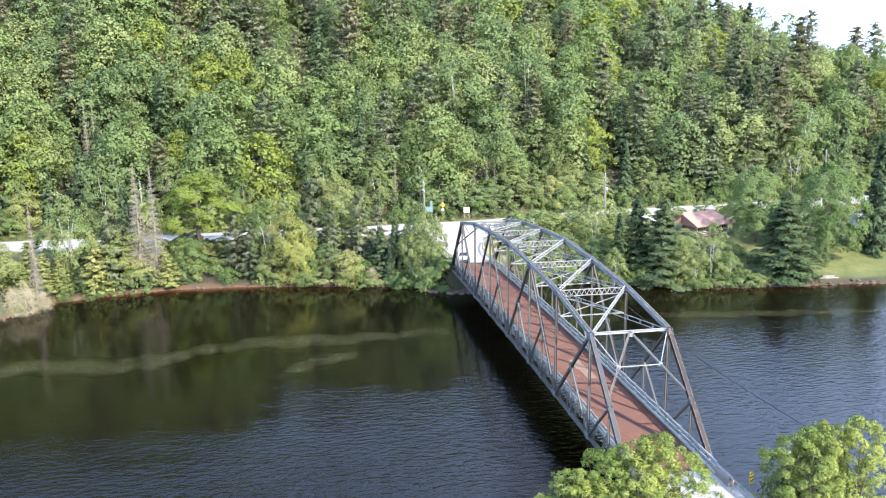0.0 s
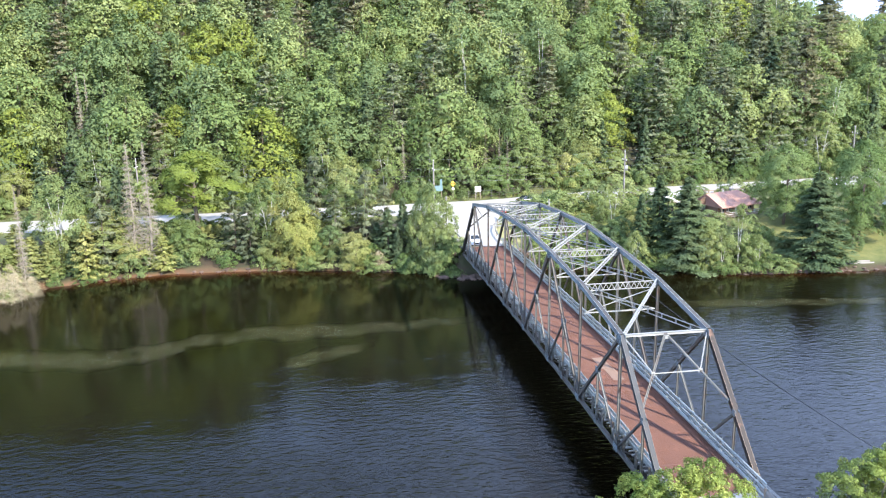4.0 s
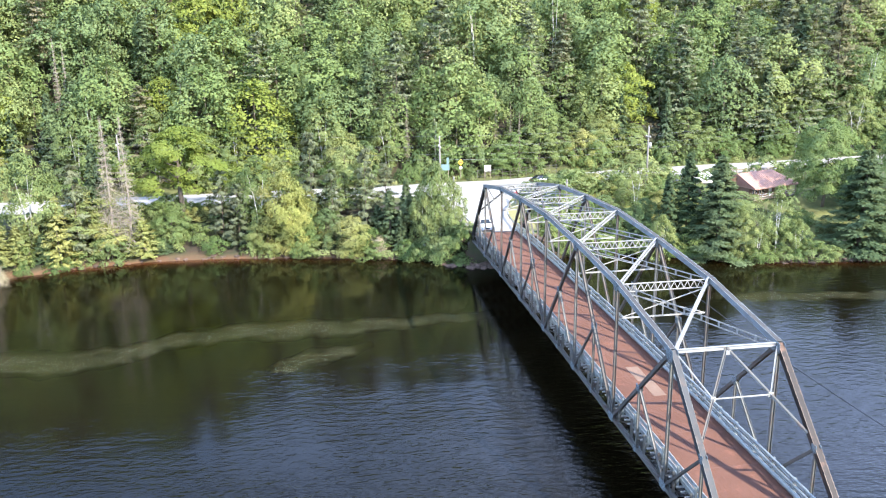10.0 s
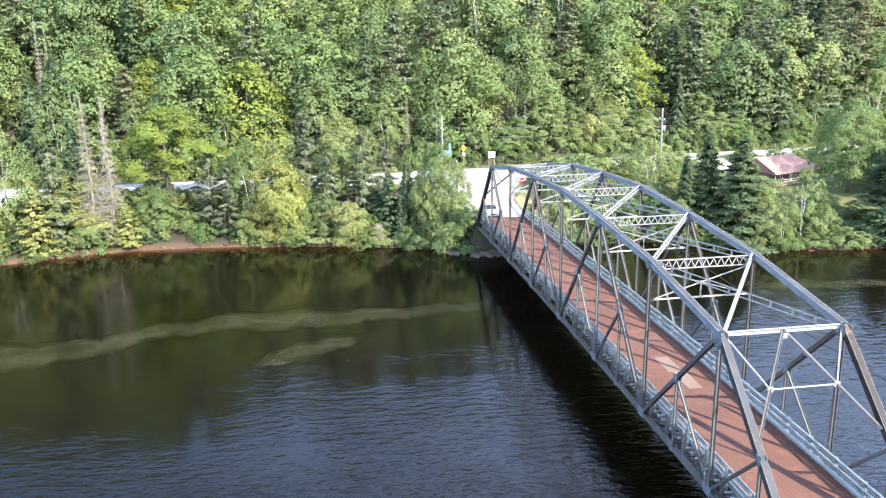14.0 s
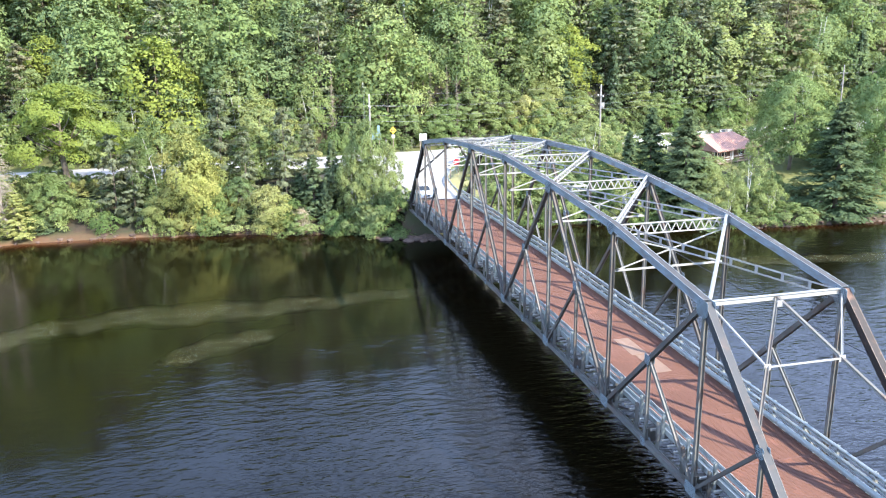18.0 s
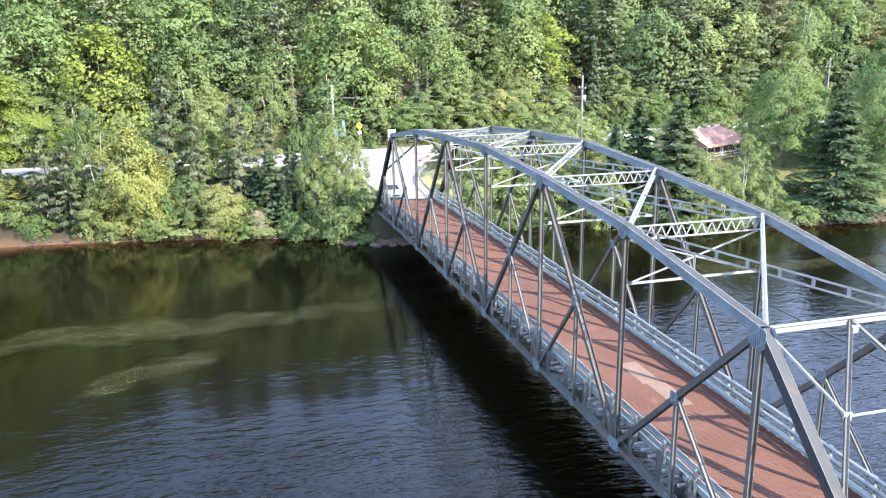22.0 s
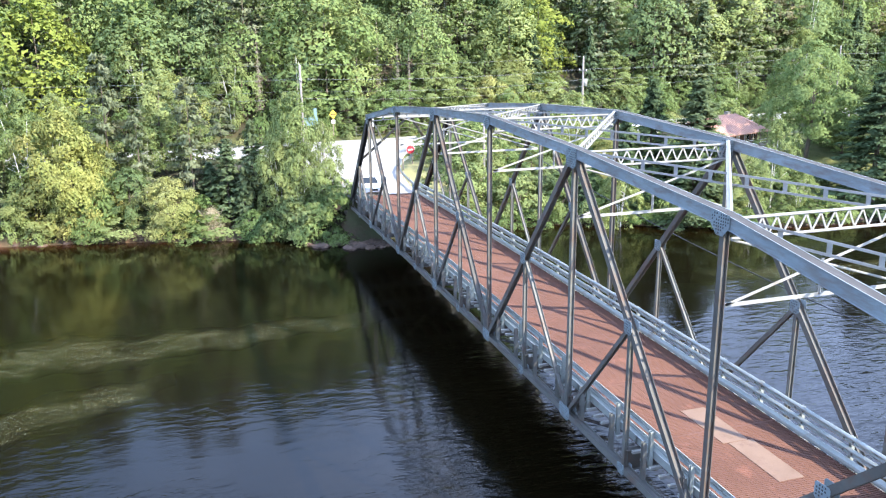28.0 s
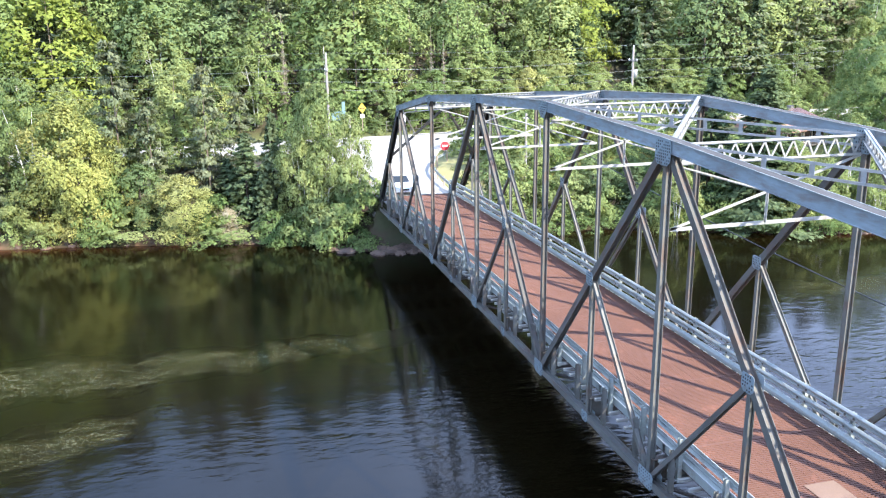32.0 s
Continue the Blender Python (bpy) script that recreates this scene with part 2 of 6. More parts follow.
def ground_material():
    """Forest floor, grassy verges and lawn, with wet sand along the river."""
    m, t, n, l, out = nodes_of("ground_soil_and_grass")
    p = n.new("ShaderNodeBsdfPrincipled")
    p.inputs["Roughness"].default_value = 0.95
    pos = n.new("ShaderNodeNewGeometry").outputs["Position"]
    at = n.new("ShaderNodeAttribute")
    at.attribute_name = "cover"
    sp = n.new("ShaderNodeSeparateColor")
    l.new(at.outputs["Color"], sp.inputs[0])
    fine, big = noise_node(t, pos, 3.0, 8, 0.7), noise_node(t, pos, 0.3, 5, 0.65)
    soil = mix_node(t, ramp_node(t, big, 0.4, 0.6), (0.045, 0.032, 0.018), (0.03, 0.045, 0.014))
    grass = mix_node(t, ramp_node(t, big, 0.35, 0.65), (0.085, 0.105, 0.024), (0.17, 0.165, 0.050))
    sand = mix_node(t, ramp_node(t, big, 0.35, 0.65), (0.19, 0.092, 0.042), (0.13, 0.074, 0.040))
    col = mix_node(t, sp.outputs[0], soil, grass)
    dry = mix_node(t, ramp_node(t, fine, 0.35, 0.65), (0.34, 0.30, 0.14), (0.23, 0.23, 0.09))
    col = mix_node(t, sp.outputs[2], col, dry)
    col = mix_node(t, sp.outputs[1], col, sand)
    col = mix_node(t, 0.5, col, ramp_node(t, fine, 0.25, 0.75, (0.4, 0.4, 0.4, 1), (1, 1, 1, 1)), 'MULTIPLY')
    l.new(col, p.inputs["Base Color"])
    b = n.new("ShaderNodeBump")
    b.inputs["Strength"].default_value, b.inputs["Distance"].default_value = 0.6, 0.08
    l.new(fine, b.inputs["Height"])
    l.new(b.outputs[0], p.inputs["Normal"])
    l.new(p.outputs[0], out.inputs[0])
    return m


def plain(name, col, rough=0.4, metal=0.0):
    m, t, n, l, out = nodes_of(name)
    p = n.new("ShaderNodeBsdfPrincipled")
    p.inputs["Base Color"].default_value = (*col, 1)
    p.inputs["Roughness"].default_value, p.inputs["Metallic"].default_value = rough, metal
    l.new(p.outputs[0], out.inputs[0])
    return m


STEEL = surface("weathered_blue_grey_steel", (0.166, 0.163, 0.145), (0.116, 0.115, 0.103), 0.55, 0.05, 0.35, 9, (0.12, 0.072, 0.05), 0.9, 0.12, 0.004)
# blue-grey chord steel, lightened to put the skylight on its sides into the colour
STEEL_TOP = surface("streaked_skylit_blue_grey_steel", (0.270, 0.322, 0.345), (0.205, 0.240, 0.256), 0.6, 0.05, 1.1, 9, (0.155, 0.125, 0.110), 1.3, 0.12, 0.004, 0, (1.3, 0.32, 1.3))
STEEL_COVER = surface("dirty_cover_plate_steel", (0.070, 0.065, 0.061), (0.050, 0.046, 0.043), 0.95, 0.0, 1.0, 9, (0.12, 0.115, 0.108), 0.7, 0.15, 0.004, 0, (2.0, 0.3, 1))
# darker version of STEEL; the shade on the diagonals is put into its colour
STEEL_DARK = surface("dark_brown_grey_steel", (0.122, 0.116, 0.102), (0.080, 0.075, 0.066), 0.7, 0.0, 0.4, 9, (0.11, 0.062, 0.042), 1.0, 0.12, 0.004)
# end-post steels, left grey and right brown, much darker than the chords
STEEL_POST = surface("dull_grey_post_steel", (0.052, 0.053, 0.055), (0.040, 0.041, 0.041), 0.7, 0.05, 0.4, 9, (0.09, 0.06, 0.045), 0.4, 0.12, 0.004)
STEEL_BROWN = surface("dark_brown_steel", (0.032, 0.023, 0.019), (0.022, 0.017, 0.015), 0.7, 0.1, 0.4, 9, (0.20, 0.10, 0.06), 0.5, 0.12, 0.004)
STEEL_EDGE = surface("worn_tan_steel_edge", (0.274, 0.211, 0.156), (0.209, 0.148, 0.109), 0.6, 0.1, 0.6, 9, (0.16, 0.09, 0.06), 0.4, 0.12, 0.003)
STEEL_PALE = surface("pale_galvanised_steel", (0.385, 0.378, 0.350), (0.315, 0.312, 0.295), 0.5, 0.2, 0.5, 14, (0.22, 0.17, 0.13), 0.3, 0.1, 0.003)
GUSSET = surface("blue_riveted_plate", (0.235, 0.285, 0.302), (0.190, 0.228, 0.242), 0.55, 0.05, 0.8, 12, (0.15, 0.12, 0.10), 0.6, 0.1, 0.003)
GALV = surface("galvanised_guard_rail", (0.420, 0.442, 0.408), (0.335, 0.362, 0.342), 0.42, 0.4, 0.4, 16, (0.25, 0.21, 0.16), 0.3, 0.08, 0.003)
DECK = surface("rusty_grating_plate", (0.062, 0.026, 0.020), (0.048, 0.020, 0.016), 0.85, 0.1, 0.35, 20, (0.10, 0.05, 0.04), 0.3, 0.3, 0.004)
DECK_BAR = surface("rusty_grating_bar", (0.172, 0.079, 0.052), (0.140, 0.063, 0.042), 0.8, 0.1, 0.3, 25, (0.21, 0.09, 0.06), 0.3, 0.2, 0.003)
DECK_PATCH = surface("pale_patched_plate", (0.240, 0.152, 0.104), (0.205, 0.127, 0.086), 0.85, 0.0, 0.6, 25, (0.15, 0.085, 0.06), 0.4, 0.2, 0.003)
CONCRETE = surface("weathered_concrete", (0.28, 0.26, 0.23), (0.20, 0.185, 0.165), 0.9, 0, 0.5, 9, (0.20, 0.17, 0.14), 0.5, 0.4, 0.01)
ROAD = surface("pale_dusty_asphalt", (0.405, 0.375, 0.330), (0.345, 0.322, 0.285), 0.92, 0, 0.12, 18, (0.33, 0.305, 0.275), 0.3, 0.3, 0.006)
ROCK = surface("river_stone", (0.125, 0.080, 0.058), (0.085, 0.055, 0.040), 0.85, 0, 1.2, 8, (0.10, 0.09, 0.06), 0.4, 0.5, 0.02, 0.35)
BARK = surface("grey_brown_bark", (0.16, 0.125, 0.09), (0.10, 0.08, 0.06), 0.95, 0, 1.5, 14, None, 0, 0.6, 0.02)
BARK_WHITE = surface("white_birch_bark", (0.62, 0.60, 0.55), (0.50, 0.48, 0.44), 0.8, 0, 2.0, 10, (0.06, 0.05, 0.05), 0.5, 0.3, 0.01)
DEADWOOD = surface("bleached_dead_twigs", (0.35, 0.30, 0.23), (0.26, 0.22, 0.17), 0.95, 0, 0.8, 9, None, 0, 0.3, 0.01)
TWIGS = surface("pale_beige_dead_twigs", (0.50, 0.43, 0.28), (0.40, 0.34, 0.22), 0.95, 0, 0.8, 9, None, 0, 0.3, 0.01)
POLE_WOOD = surface("grey_utility_pole_wood", (0.247, 0.227, 0.202), (0.195, 0.176, 0.156), 0.9, 0, 1.0, 12, None, 0, 0.3, 0.01)
WIRE = plain("dark_aluminium_wire", (0.22, 0.23, 0.24), 0.6, 0.3)
CABLE = plain("black_cable", (0.03, 0.03, 0.035), 0.6)
ROOF = surface("faded_brown_red_metal_roof", (0.50, 0.275, 0.200), (0.43, 0.232, 0.168), 0.9, 0.0, 0.5, 10, (0.32, 0.18, 0.14), 0.3, 0.2, 0.01)
SIDING = surface("brown_log_siding", (0.23, 0.14, 0.09), (0.17, 0.10, 0.065), 0.8, 0, 0.8, 8, None, 0, 0.3, 0.01)
WHITE_PAINT = surface("weathered_white_paint", (0.74, 0.73, 0.70), (0.66, 0.65, 0.62), 0.6, 0, 0.6, 9, (0.45, 0.42, 0.38), 0.2, 0.1, 0.004)
TIMBER = surface("silvered_timber", (0.36, 0.29, 0.22), (0.27, 0.21, 0.16), 0.9, 0, 0.8, 12, None, 0, 0.3, 0.01)
GLASS = plain("dark_window_glass", (0.02, 0.025, 0.03), 0.05)
RUBBER = plain("tyre_rubber", (0.02, 0.02, 0.02), 0.85)
RIM = plain("alloy_rim", (0.5, 0.5, 0.52), 0.3, 0.9)
CAR_WHITE = plain("white_car_paint", (0.80, 0.80, 0.79), 0.22)
CAR_DARK = plain("charcoal_car_paint", (0.035, 0.038, 0.045), 0.2, 0.4)
LAMP_GLASS = plain("lamp_glass", (0.75, 0.75, 0.75), 0.1)
TAIL_RED = plain("tail_lamp_red", (0.4, 0.02, 0.02), 0.2)
SIGN_RED = plain("red_sign_sheet", (0.55, 0.03, 0.04), 0.45)
SIGN_WHITE = plain("white_sign_sheet", (0.80, 0.80, 0.78), 0.45)
SIGN_YELLOW = plain("yellow_sign_sheet", (0.62, 0.42, 0.04), 0.45)
SIGN_BLACK = plain("black_sign_paint", (0.02, 0.02, 0.02), 0.5)
SIGN_TEAL = plain("teal_sign_paint", (0.12, 0.19, 0.19), 0.5)
WATER = water_material()
FOAM = foam_material()
GROUND = ground_material()
LEAF = {
    "maple": leaf("maple_leaves", (0.158, 0.221, 0.080), (0.210, 0.270, 0.107), 0.45),
    "oak": leaf("yellow_green_leaves", (0.192, 0.240, 0.055), (0.235, 0.275, 0.068), 0.45),
    "birch": leaf("birch_leaves", (0.198, 0.248, 0.095), (0.246, 0.288, 0.117), 0.40),
    "aspen": leaf("aspen_leaves", (0.142, 0.200, 0.087), (0.184, 0.242, 0.107), 0.45),
    "spruce": leaf("spruce_needles", (0.104, 0.147, 0.075), (0.141, 0.185, 0.099), 0.4),
    "blue": leaf("blue_spruce_needles", (0.100, 0.144, 0.071), (0.135, 0.176, 0.090), 0.4),
    "pine": leaf("pine_needles", (0.162, 0.193, 0.110), (0.214, 0.229, 0.140), 0.4),
    "rusty": leaf("browning_pine_needles", (0.228, 0.207, 0.128), (0.198, 0.199, 0.112), 0.4),
    "young": leaf("young_tree_leaves", (0.218, 0.282, 0.076), (0.291, 0.338, 0.102), 0.5, 0.3),
    "shrub": leaf("shrub_leaves", (0.177, 0.231, 0.085), (0.221, 0.260, 0.111), 0.40),
    "willow": leaf("willow_leaves", (0.270, 0.300, 0.104), (0.318, 0.326, 0.128), 0.40),
    "turning": leaf("yellowing_willow_leaves", (0.256, 0.280, 0.090), (0.280, 0.264, 0.092), 0.40, 0.28),
    "fern": leaf("roadside_weeds", (0.231, 0.284, 0.107), (0.312, 0.312, 0.140), 0.40),
}


# ---------------------------------------------------------------- mesh helpers
def quick_mesh(name, verts, faces_flat, size, materials=(), index=None, smooth=False, normals=None):
    """A mesh from arrays, all faces with the same number of corners."""
    verts, faces_flat = np.asarray(verts, np.float32), np.asarray(faces_flat, np.int32).ravel()
    me = bpy.data.meshes.new(name)
    me.vertices.add(len(verts))
    me.vertices.foreach_set("co", verts.ravel())
    me.loops.add(len(faces_flat))
    me.loops.foreach_set("vertex_index", faces_flat)
    count = len(faces_flat) // size
    me.polygons.add(count)
    me.polygons.foreach_set("loop_start", np.arange(count, dtype=np.int32) * size)
    me.polygons.foreach_set("loop_total", np.full(count, size, np.int32))
    for m in materials:
        me.materials.append(m)
    if index is not None:
        me.polygons.foreach_set("material_index", np.asarray(index, np.int32))
    if smooth:
        me.polygons.foreach_set("use_smooth", np.ones(count, bool))
    if normals is not None:
        me.attributes.new("custom_normal", 'FLOAT_VECTOR', 'POINT').data.foreach_set("vector", np.asarray(normals, np.float32).ravel())
    me.update(calc_edges=True)
    return me


class Shape:
    """Gathers boxes, tubes, plates and prisms, to become one mesh."""

    def __init__(self):
        self.v, self.f = [], []

    def add(self, verts, faces):
        k = len(self.v)
        self.v += [tuple(p) for p in verts]
        self.f += [tuple(k + i for i in face) for face in faces]
        return self

    def box(self, lo, hi, m=None):
        c = [Vector((x, y, z)) for x in (lo[0], hi[0]) for y in (lo[1], hi[1]) for z in (lo[2], hi[2])]
        c = [m @ p for p in c] if m else c
        return self.add(c, [(0, 1, 3, 2), (4, 6, 7, 5), (0, 4, 5, 1), (2, 3, 7, 6), (0, 2, 6, 4), (1, 5, 7, 3)])

    def bar(self, a, b, rects, side=(1, 0, 0)):
        """Rectangles (u0, u1, v0, v1) drawn from a to b; u runs along side, v square to it."""
        a, b = Vector(a), Vector(b)
        w = (b - a).normalized()
        u = Vector(side)
        u = (u - w * u.dot(w)).normalized()
        v = w.cross(u)
        for u0, u1, v0, v1 in rects:
            c = [p + u * x + v * y for p in (a, b) for x, y in ((u0, v0), (u1, v0), (u1, v1), (u0, v1))]
            self.add(c, [(3, 2, 1, 0), (4, 5, 6, 7), (0, 1, 5, 4), (1, 2, 6, 5), (2, 3, 7, 6), (3, 0, 4, 7)])
        return self

    def prism(self, a, b, outline, side=(1, 0, 0)):
        """An outline (u, v) drawn from a to b, u along side, v square to it."""
        a, b = Vector(a), Vector(b)
        w = (b - a).normalized()
        u = Vector(side)
        u = (u - w * u.dot(w)).normalized()
        return self.sweep(a, b, outline, u, w.cross(u))

    def sweep(self, a, b, profile, side=(1, 0, 0), up=(0, 0, 1), closed=True):
        """An outline (u, v) drawn from a to b, u along side and v along up."""
        a, b, u, v = Vector(a), Vector(b), Vector(side), Vector(up)
        n = len(profile)
        c = [p + u * x + v * y for p in (a, b) for x, y in profile]
        sides = [(i, (i + 1) % n, n + (i + 1) % n, n + i) for i in range(n if closed else n - 1)]
        return self.add(c, sides + ([tuple(range(n))[::-1], tuple(range(n, 2 * n))] if closed else []))

    def tube(self, points, radii, sides=7):
        points = [Vector(p) for p in points]
        rings, k = [], len(self.v)
        for i, p in enumerate(points):
            w = (points[min(i + 1, len(points) - 1)] - points[max(i - 1, 0)]).normalized()
            u = w.orthogonal().normalized()
            v = w.cross(u)
            r = radii[i] if isinstance(radii, (list, tuple)) else radii
            rings.append([p + (u * math.cos(2 * math.pi * j / sides) + v * math.sin(2 * math.pi * j / sides)) * r for j in range(sides)])
        faces = []
        for i in range(len(rings) - 1):
            for j in range(sides):
                q = (j + 1) % sides
                faces.append((i * sides + j, i * sides + q, (i + 1) * sides + q, (i + 1) * sides + j))
        faces += [tuple(range(sides))[::-1], tuple(range((len(rings) - 1) * sides, len(rings) * sides))]
        return self.add([p for ring in rings for p in ring], faces)

    def mesh(self, name, material, bevel=0.0, smooth=False):
        me = bpy.data.meshes.new(name)
        me.from_pydata(self.v, [], self.f)
        if material:
            me.materials.append(material)
        bm = bmesh.new()
        bm.from_mesh(me)
        bmesh.ops.recalc_face_normals(bm, faces=bm.faces)
        if bevel:
            edges = [e for e in bm.edges if len(e.link_faces) == 2 and e.calc_face_angle(0) > 0.5]
            bmesh.ops.bevel(bm, geom=edges, offset=bevel, segments=1, affect='EDGES', profile=0.7)
        for f in bm.faces:
            f.smooth = smooth
        bm.to_mesh(me)
        bm.free()
        return me


def thing(name, label, category, group="", kind="", at=None):
    ob = new(name)
    ob.empty_display_size = 0.3
    if at:
        ob.matrix_basis = at
    return tagged(ob, label, category, group, kind)


def part(name, shape, material, parent, label="", bevel=0.0, smooth=False, at=None):
    """One mesh object under a thing or a part; shape is a Shape or a finished mesh."""
    me = shape.mesh(name, material, bevel, smooth) if isinstance(shape, Shape) else shape
    ob = new(name, me)
    ob.parent = parent
    if at:
        ob.matrix_basis = at
    if label:
        ob["label"] = label
    return ob


def single(name, shape, material, label, category, group="", kind="", bevel=0.0, smooth=False, at=None):
    me = shape.mesh(name, material, bevel, smooth) if isinstance(shape, Shape) else shape
    ob = new(name, me)
    if at:
        ob.matrix_basis = at
    return tagged(ob, label, category, group, kind)


# ---------------------------------------------------------------- ground, river and roads
SHORE = [(-900, 20), (-400, 34), (-120, 48), (-75, 66), (-66, 79.5), (-58, 82.5), (-50, 84.3), (-40, 84.2), (-30, 82.5), (-20, 80.3), (-10, 77.5),
         (-4, 74.8), (2, 74.2), (10, 75), (18, 74.5), (29, 69.4), (36, 66.4), (45, 65.2), (53, 64.6), (62, 64.3), (75, 62), (120, 58), (400, 50), (900, 40)]
ROAD_LINE = [(-900, 80), (-400, 92), (-80, 103.2), (-12, 104.2), (10, 106), (34, 111.8), (62, 114), (120, 120), (400, 150), (900, 190)]
NEAR = [(-900, -60), (-400, -30), (-60, -6), (-12, -0.5), (4, 1.2), (12, 0.8), (60, -6), (400, -30), (900, -60)]
CREST = [(-900, 170), (25, 160), (80, 78), (103, 45), (131, 31), (150, 22), (220, 15), (900, 12)]
along = lambda line, x: np.interp(x, [p[0] for p in line], [p[1] for p in line])
ramp01 = lambda v: np.clip(v, 0, 1) ** 2 * (3 - 2 * np.clip(v, 0, 1))


def terrain(x, y):
    """Height of the ground."""
    x, y = np.asarray(x, float), np.asarray(y, float)
    d = y - along(SHORE, x)
    bumpy = 0.35 * np.sin(x * 0.31 + 1.3 * np.sin(y * 0.17)) * np.sin(y * 0.23 + 0.7)
    width = np.interp(x, [-10, 4, 20, 30, 60, 90], [11, 11, 16, 24, 26, 24])
    land = WATER_Z + 0.45 * ramp01(d / 0.9) + (1.85 - WATER_Z - 0.45) * ramp01((d - 0.5) / width) ** 0.8
    land += bumpy * 0.5 * ramp01((d - 2) / 6)
    road = along(ROAD_LINE, x)
    flat = ramp01((7.5 - np.abs(y - road)) / 2.5)
    land = land * (1 - flat) + 1.85 * flat
    d2 = y - (road + 6.5)
    slope = (0.68 + 0.22 * ramp01((-25 - x) / 60)) * np.maximum(d2 - 2, 0) + np.maximum(d2, 0) * 0.04
    crest = along(CREST, x)
    hill = crest * (1 - np.exp(-slope / np.maximum(crest, 1) * 1.0 - 0.35 * (slope / crest) ** 3))
    land += np.where(d2 > 0, hill + bumpy * 2 * ramp01(d2 / 20), 0)
    fill = np.exp(-((x - 0.5) / (7 + np.maximum(y - 75, 0) * 0.26)) ** 6) * ramp01((y - 73.6) / 1.2) * ramp01((105 - y) / 4)
    land = land * (1 - fill) + (0.62 + 1.15 * ramp01((y - 75.4) / 26)) * fill
    low = np.minimum(0, d) * 0.45
    land = np.where(d < 0, WATER_Z + np.maximum(low, -3.5), land)
    dn = along(NEAR, x) - y
    near = WATER_Z + 0.4 * ramp01(dn / 1.0) + 3.4 * ramp01((dn - 0.3) / 9) + 0.3 * bumpy * ramp01(dn / 6)
    drive = np.exp(-((x - 0.5) / 5.2) ** 6) * ramp01((dn - 0.2) / 1.5)
    near = near * (1 - drive) + 0.70 * drive
    return np.where(dn > -0.0, near, land)


def grid_axis(lo, hi, step, far):
    core = np.arange(lo, hi + step, step)
    ring = np.array([far * k for k in (0.02, 0.06, 0.14, 0.3, 0.6, 1.0)])
    return np.concatenate([core[0] - ring[::-1], core, core[-1] + ring])


def build_ground():
    gx, gy = grid_axis(-130, 190, 1.6, 1500), grid_axis(-30, 220, 1.25, 1500)
    X, Y = np.meshgrid(gx, gy)
    Z = terrain(X, Y)
    nx, ny = len(gx), len(gy)
    i = np.arange(nx * ny).reshape(ny, nx)
    faces = np.stack([i[:-1, :-1], i[:-1, 1:], i[1:, 1:], i[1:, :-1]], -1).reshape(-1, 4)
    me = quick_mesh("ground", np.stack([X, Y, Z], -1).reshape(-1, 3), faces, 4, [GROUND], None, True)
    d = Y - along(SHORE, X)
    road = along(ROAD_LINE, X)
    verge = ramp01((11 - np.abs(Y - road)) / 4) * (Y > 70)
    lawn = ramp01((X - 43) / 4) * ramp01((d - 1.0) / 2) * ramp01((road - 9 - Y) / 6)
    yard = ramp01((X - 3) / 2) * ramp01((38 - X) / 8) * ramp01((d - 2) / 3) * (Y < road)
    nearbank = ramp01((along(NEAR, X) - Y - 1) / 3) * 0.5
    sand = ramp01((0.95 - np.abs(d - 0.1)) / 0.6) * np.interp(X, [-40, -34, -12, 12], [1.0, 0.5, 0.2, 0.25])
    col = np.zeros((nx * ny, 4), np.float32)
    col[:, 0] = np.clip(np.maximum.reduce([verge * 0.8, lawn, yard, nearbank]), 0, 1).ravel()
    col[:, 1] = sand.ravel()
    dry = ramp01((X - 3.0) / 0.8) * ramp01((9.5 - X) / 2.5) * ramp01((Y - 75.5) / 1.5) * ramp01((94 - Y) / 3)
    col[:, 2] = dry.ravel()
    col[:, 3] = 1
    a = me.color_attributes.new("cover", 'FLOAT_COLOR', 'POINT')
    a.data.foreach_set("color", col.ravel())
    tagged(new("ground", me), "grassy river banks rising into a steep wooded hillside", "ground", kind="structure")


build_ground()


def build_water():
    """One sheet of water whose rows follow the far shore; the bed shows rusty through the shallows."""
    xs = np.concatenate([[-1600, -900, -400, -200], np.arange(-130, 131, 2.0), [200, 400, 900, 1600]])
    offs = np.array([-14, -5, -3, -2, -1.2, -0.5, 3])
    tint = np.array([0, 0, 0, 0, 0.1, 0.3, 0.6, 0.9, 1])
    V = np.array([(x, y, WATER_Z) for x in xs for y in (-1500, -40, *(along(SHORE, x) + offs))])
    n, k = len(xs), len(tint)
    i = np.arange(n * k).reshape(n, k)
    faces = np.stack([i[:-1, :-1], i[1:, :-1], i[1:, 1:], i[:-1, 1:]], -1).reshape(-1, 4)
    me = quick_mesh("water", V, faces, 4, [WATER])
    sandy = np.interp(xs, [-64, -56, -40, -30, -8, 20, 44, 70], [0.3, 0.8, 1.0, 0.3, 0.12, 0.12, 0.3, 0.5])
    col = np.ones((n * k, 4), np.float32)
    col[:, :3] = (sandy[:, None] * tint[None]).reshape(-1, 1)
    me.color_attributes.new("cover", 'FLOAT_COLOR', 'POINT').data.foreach_set("color", col.ravel())
    tagged(new("water", me), "dark tannin-brown river with light ripples", "river", kind="structure")


build_water()


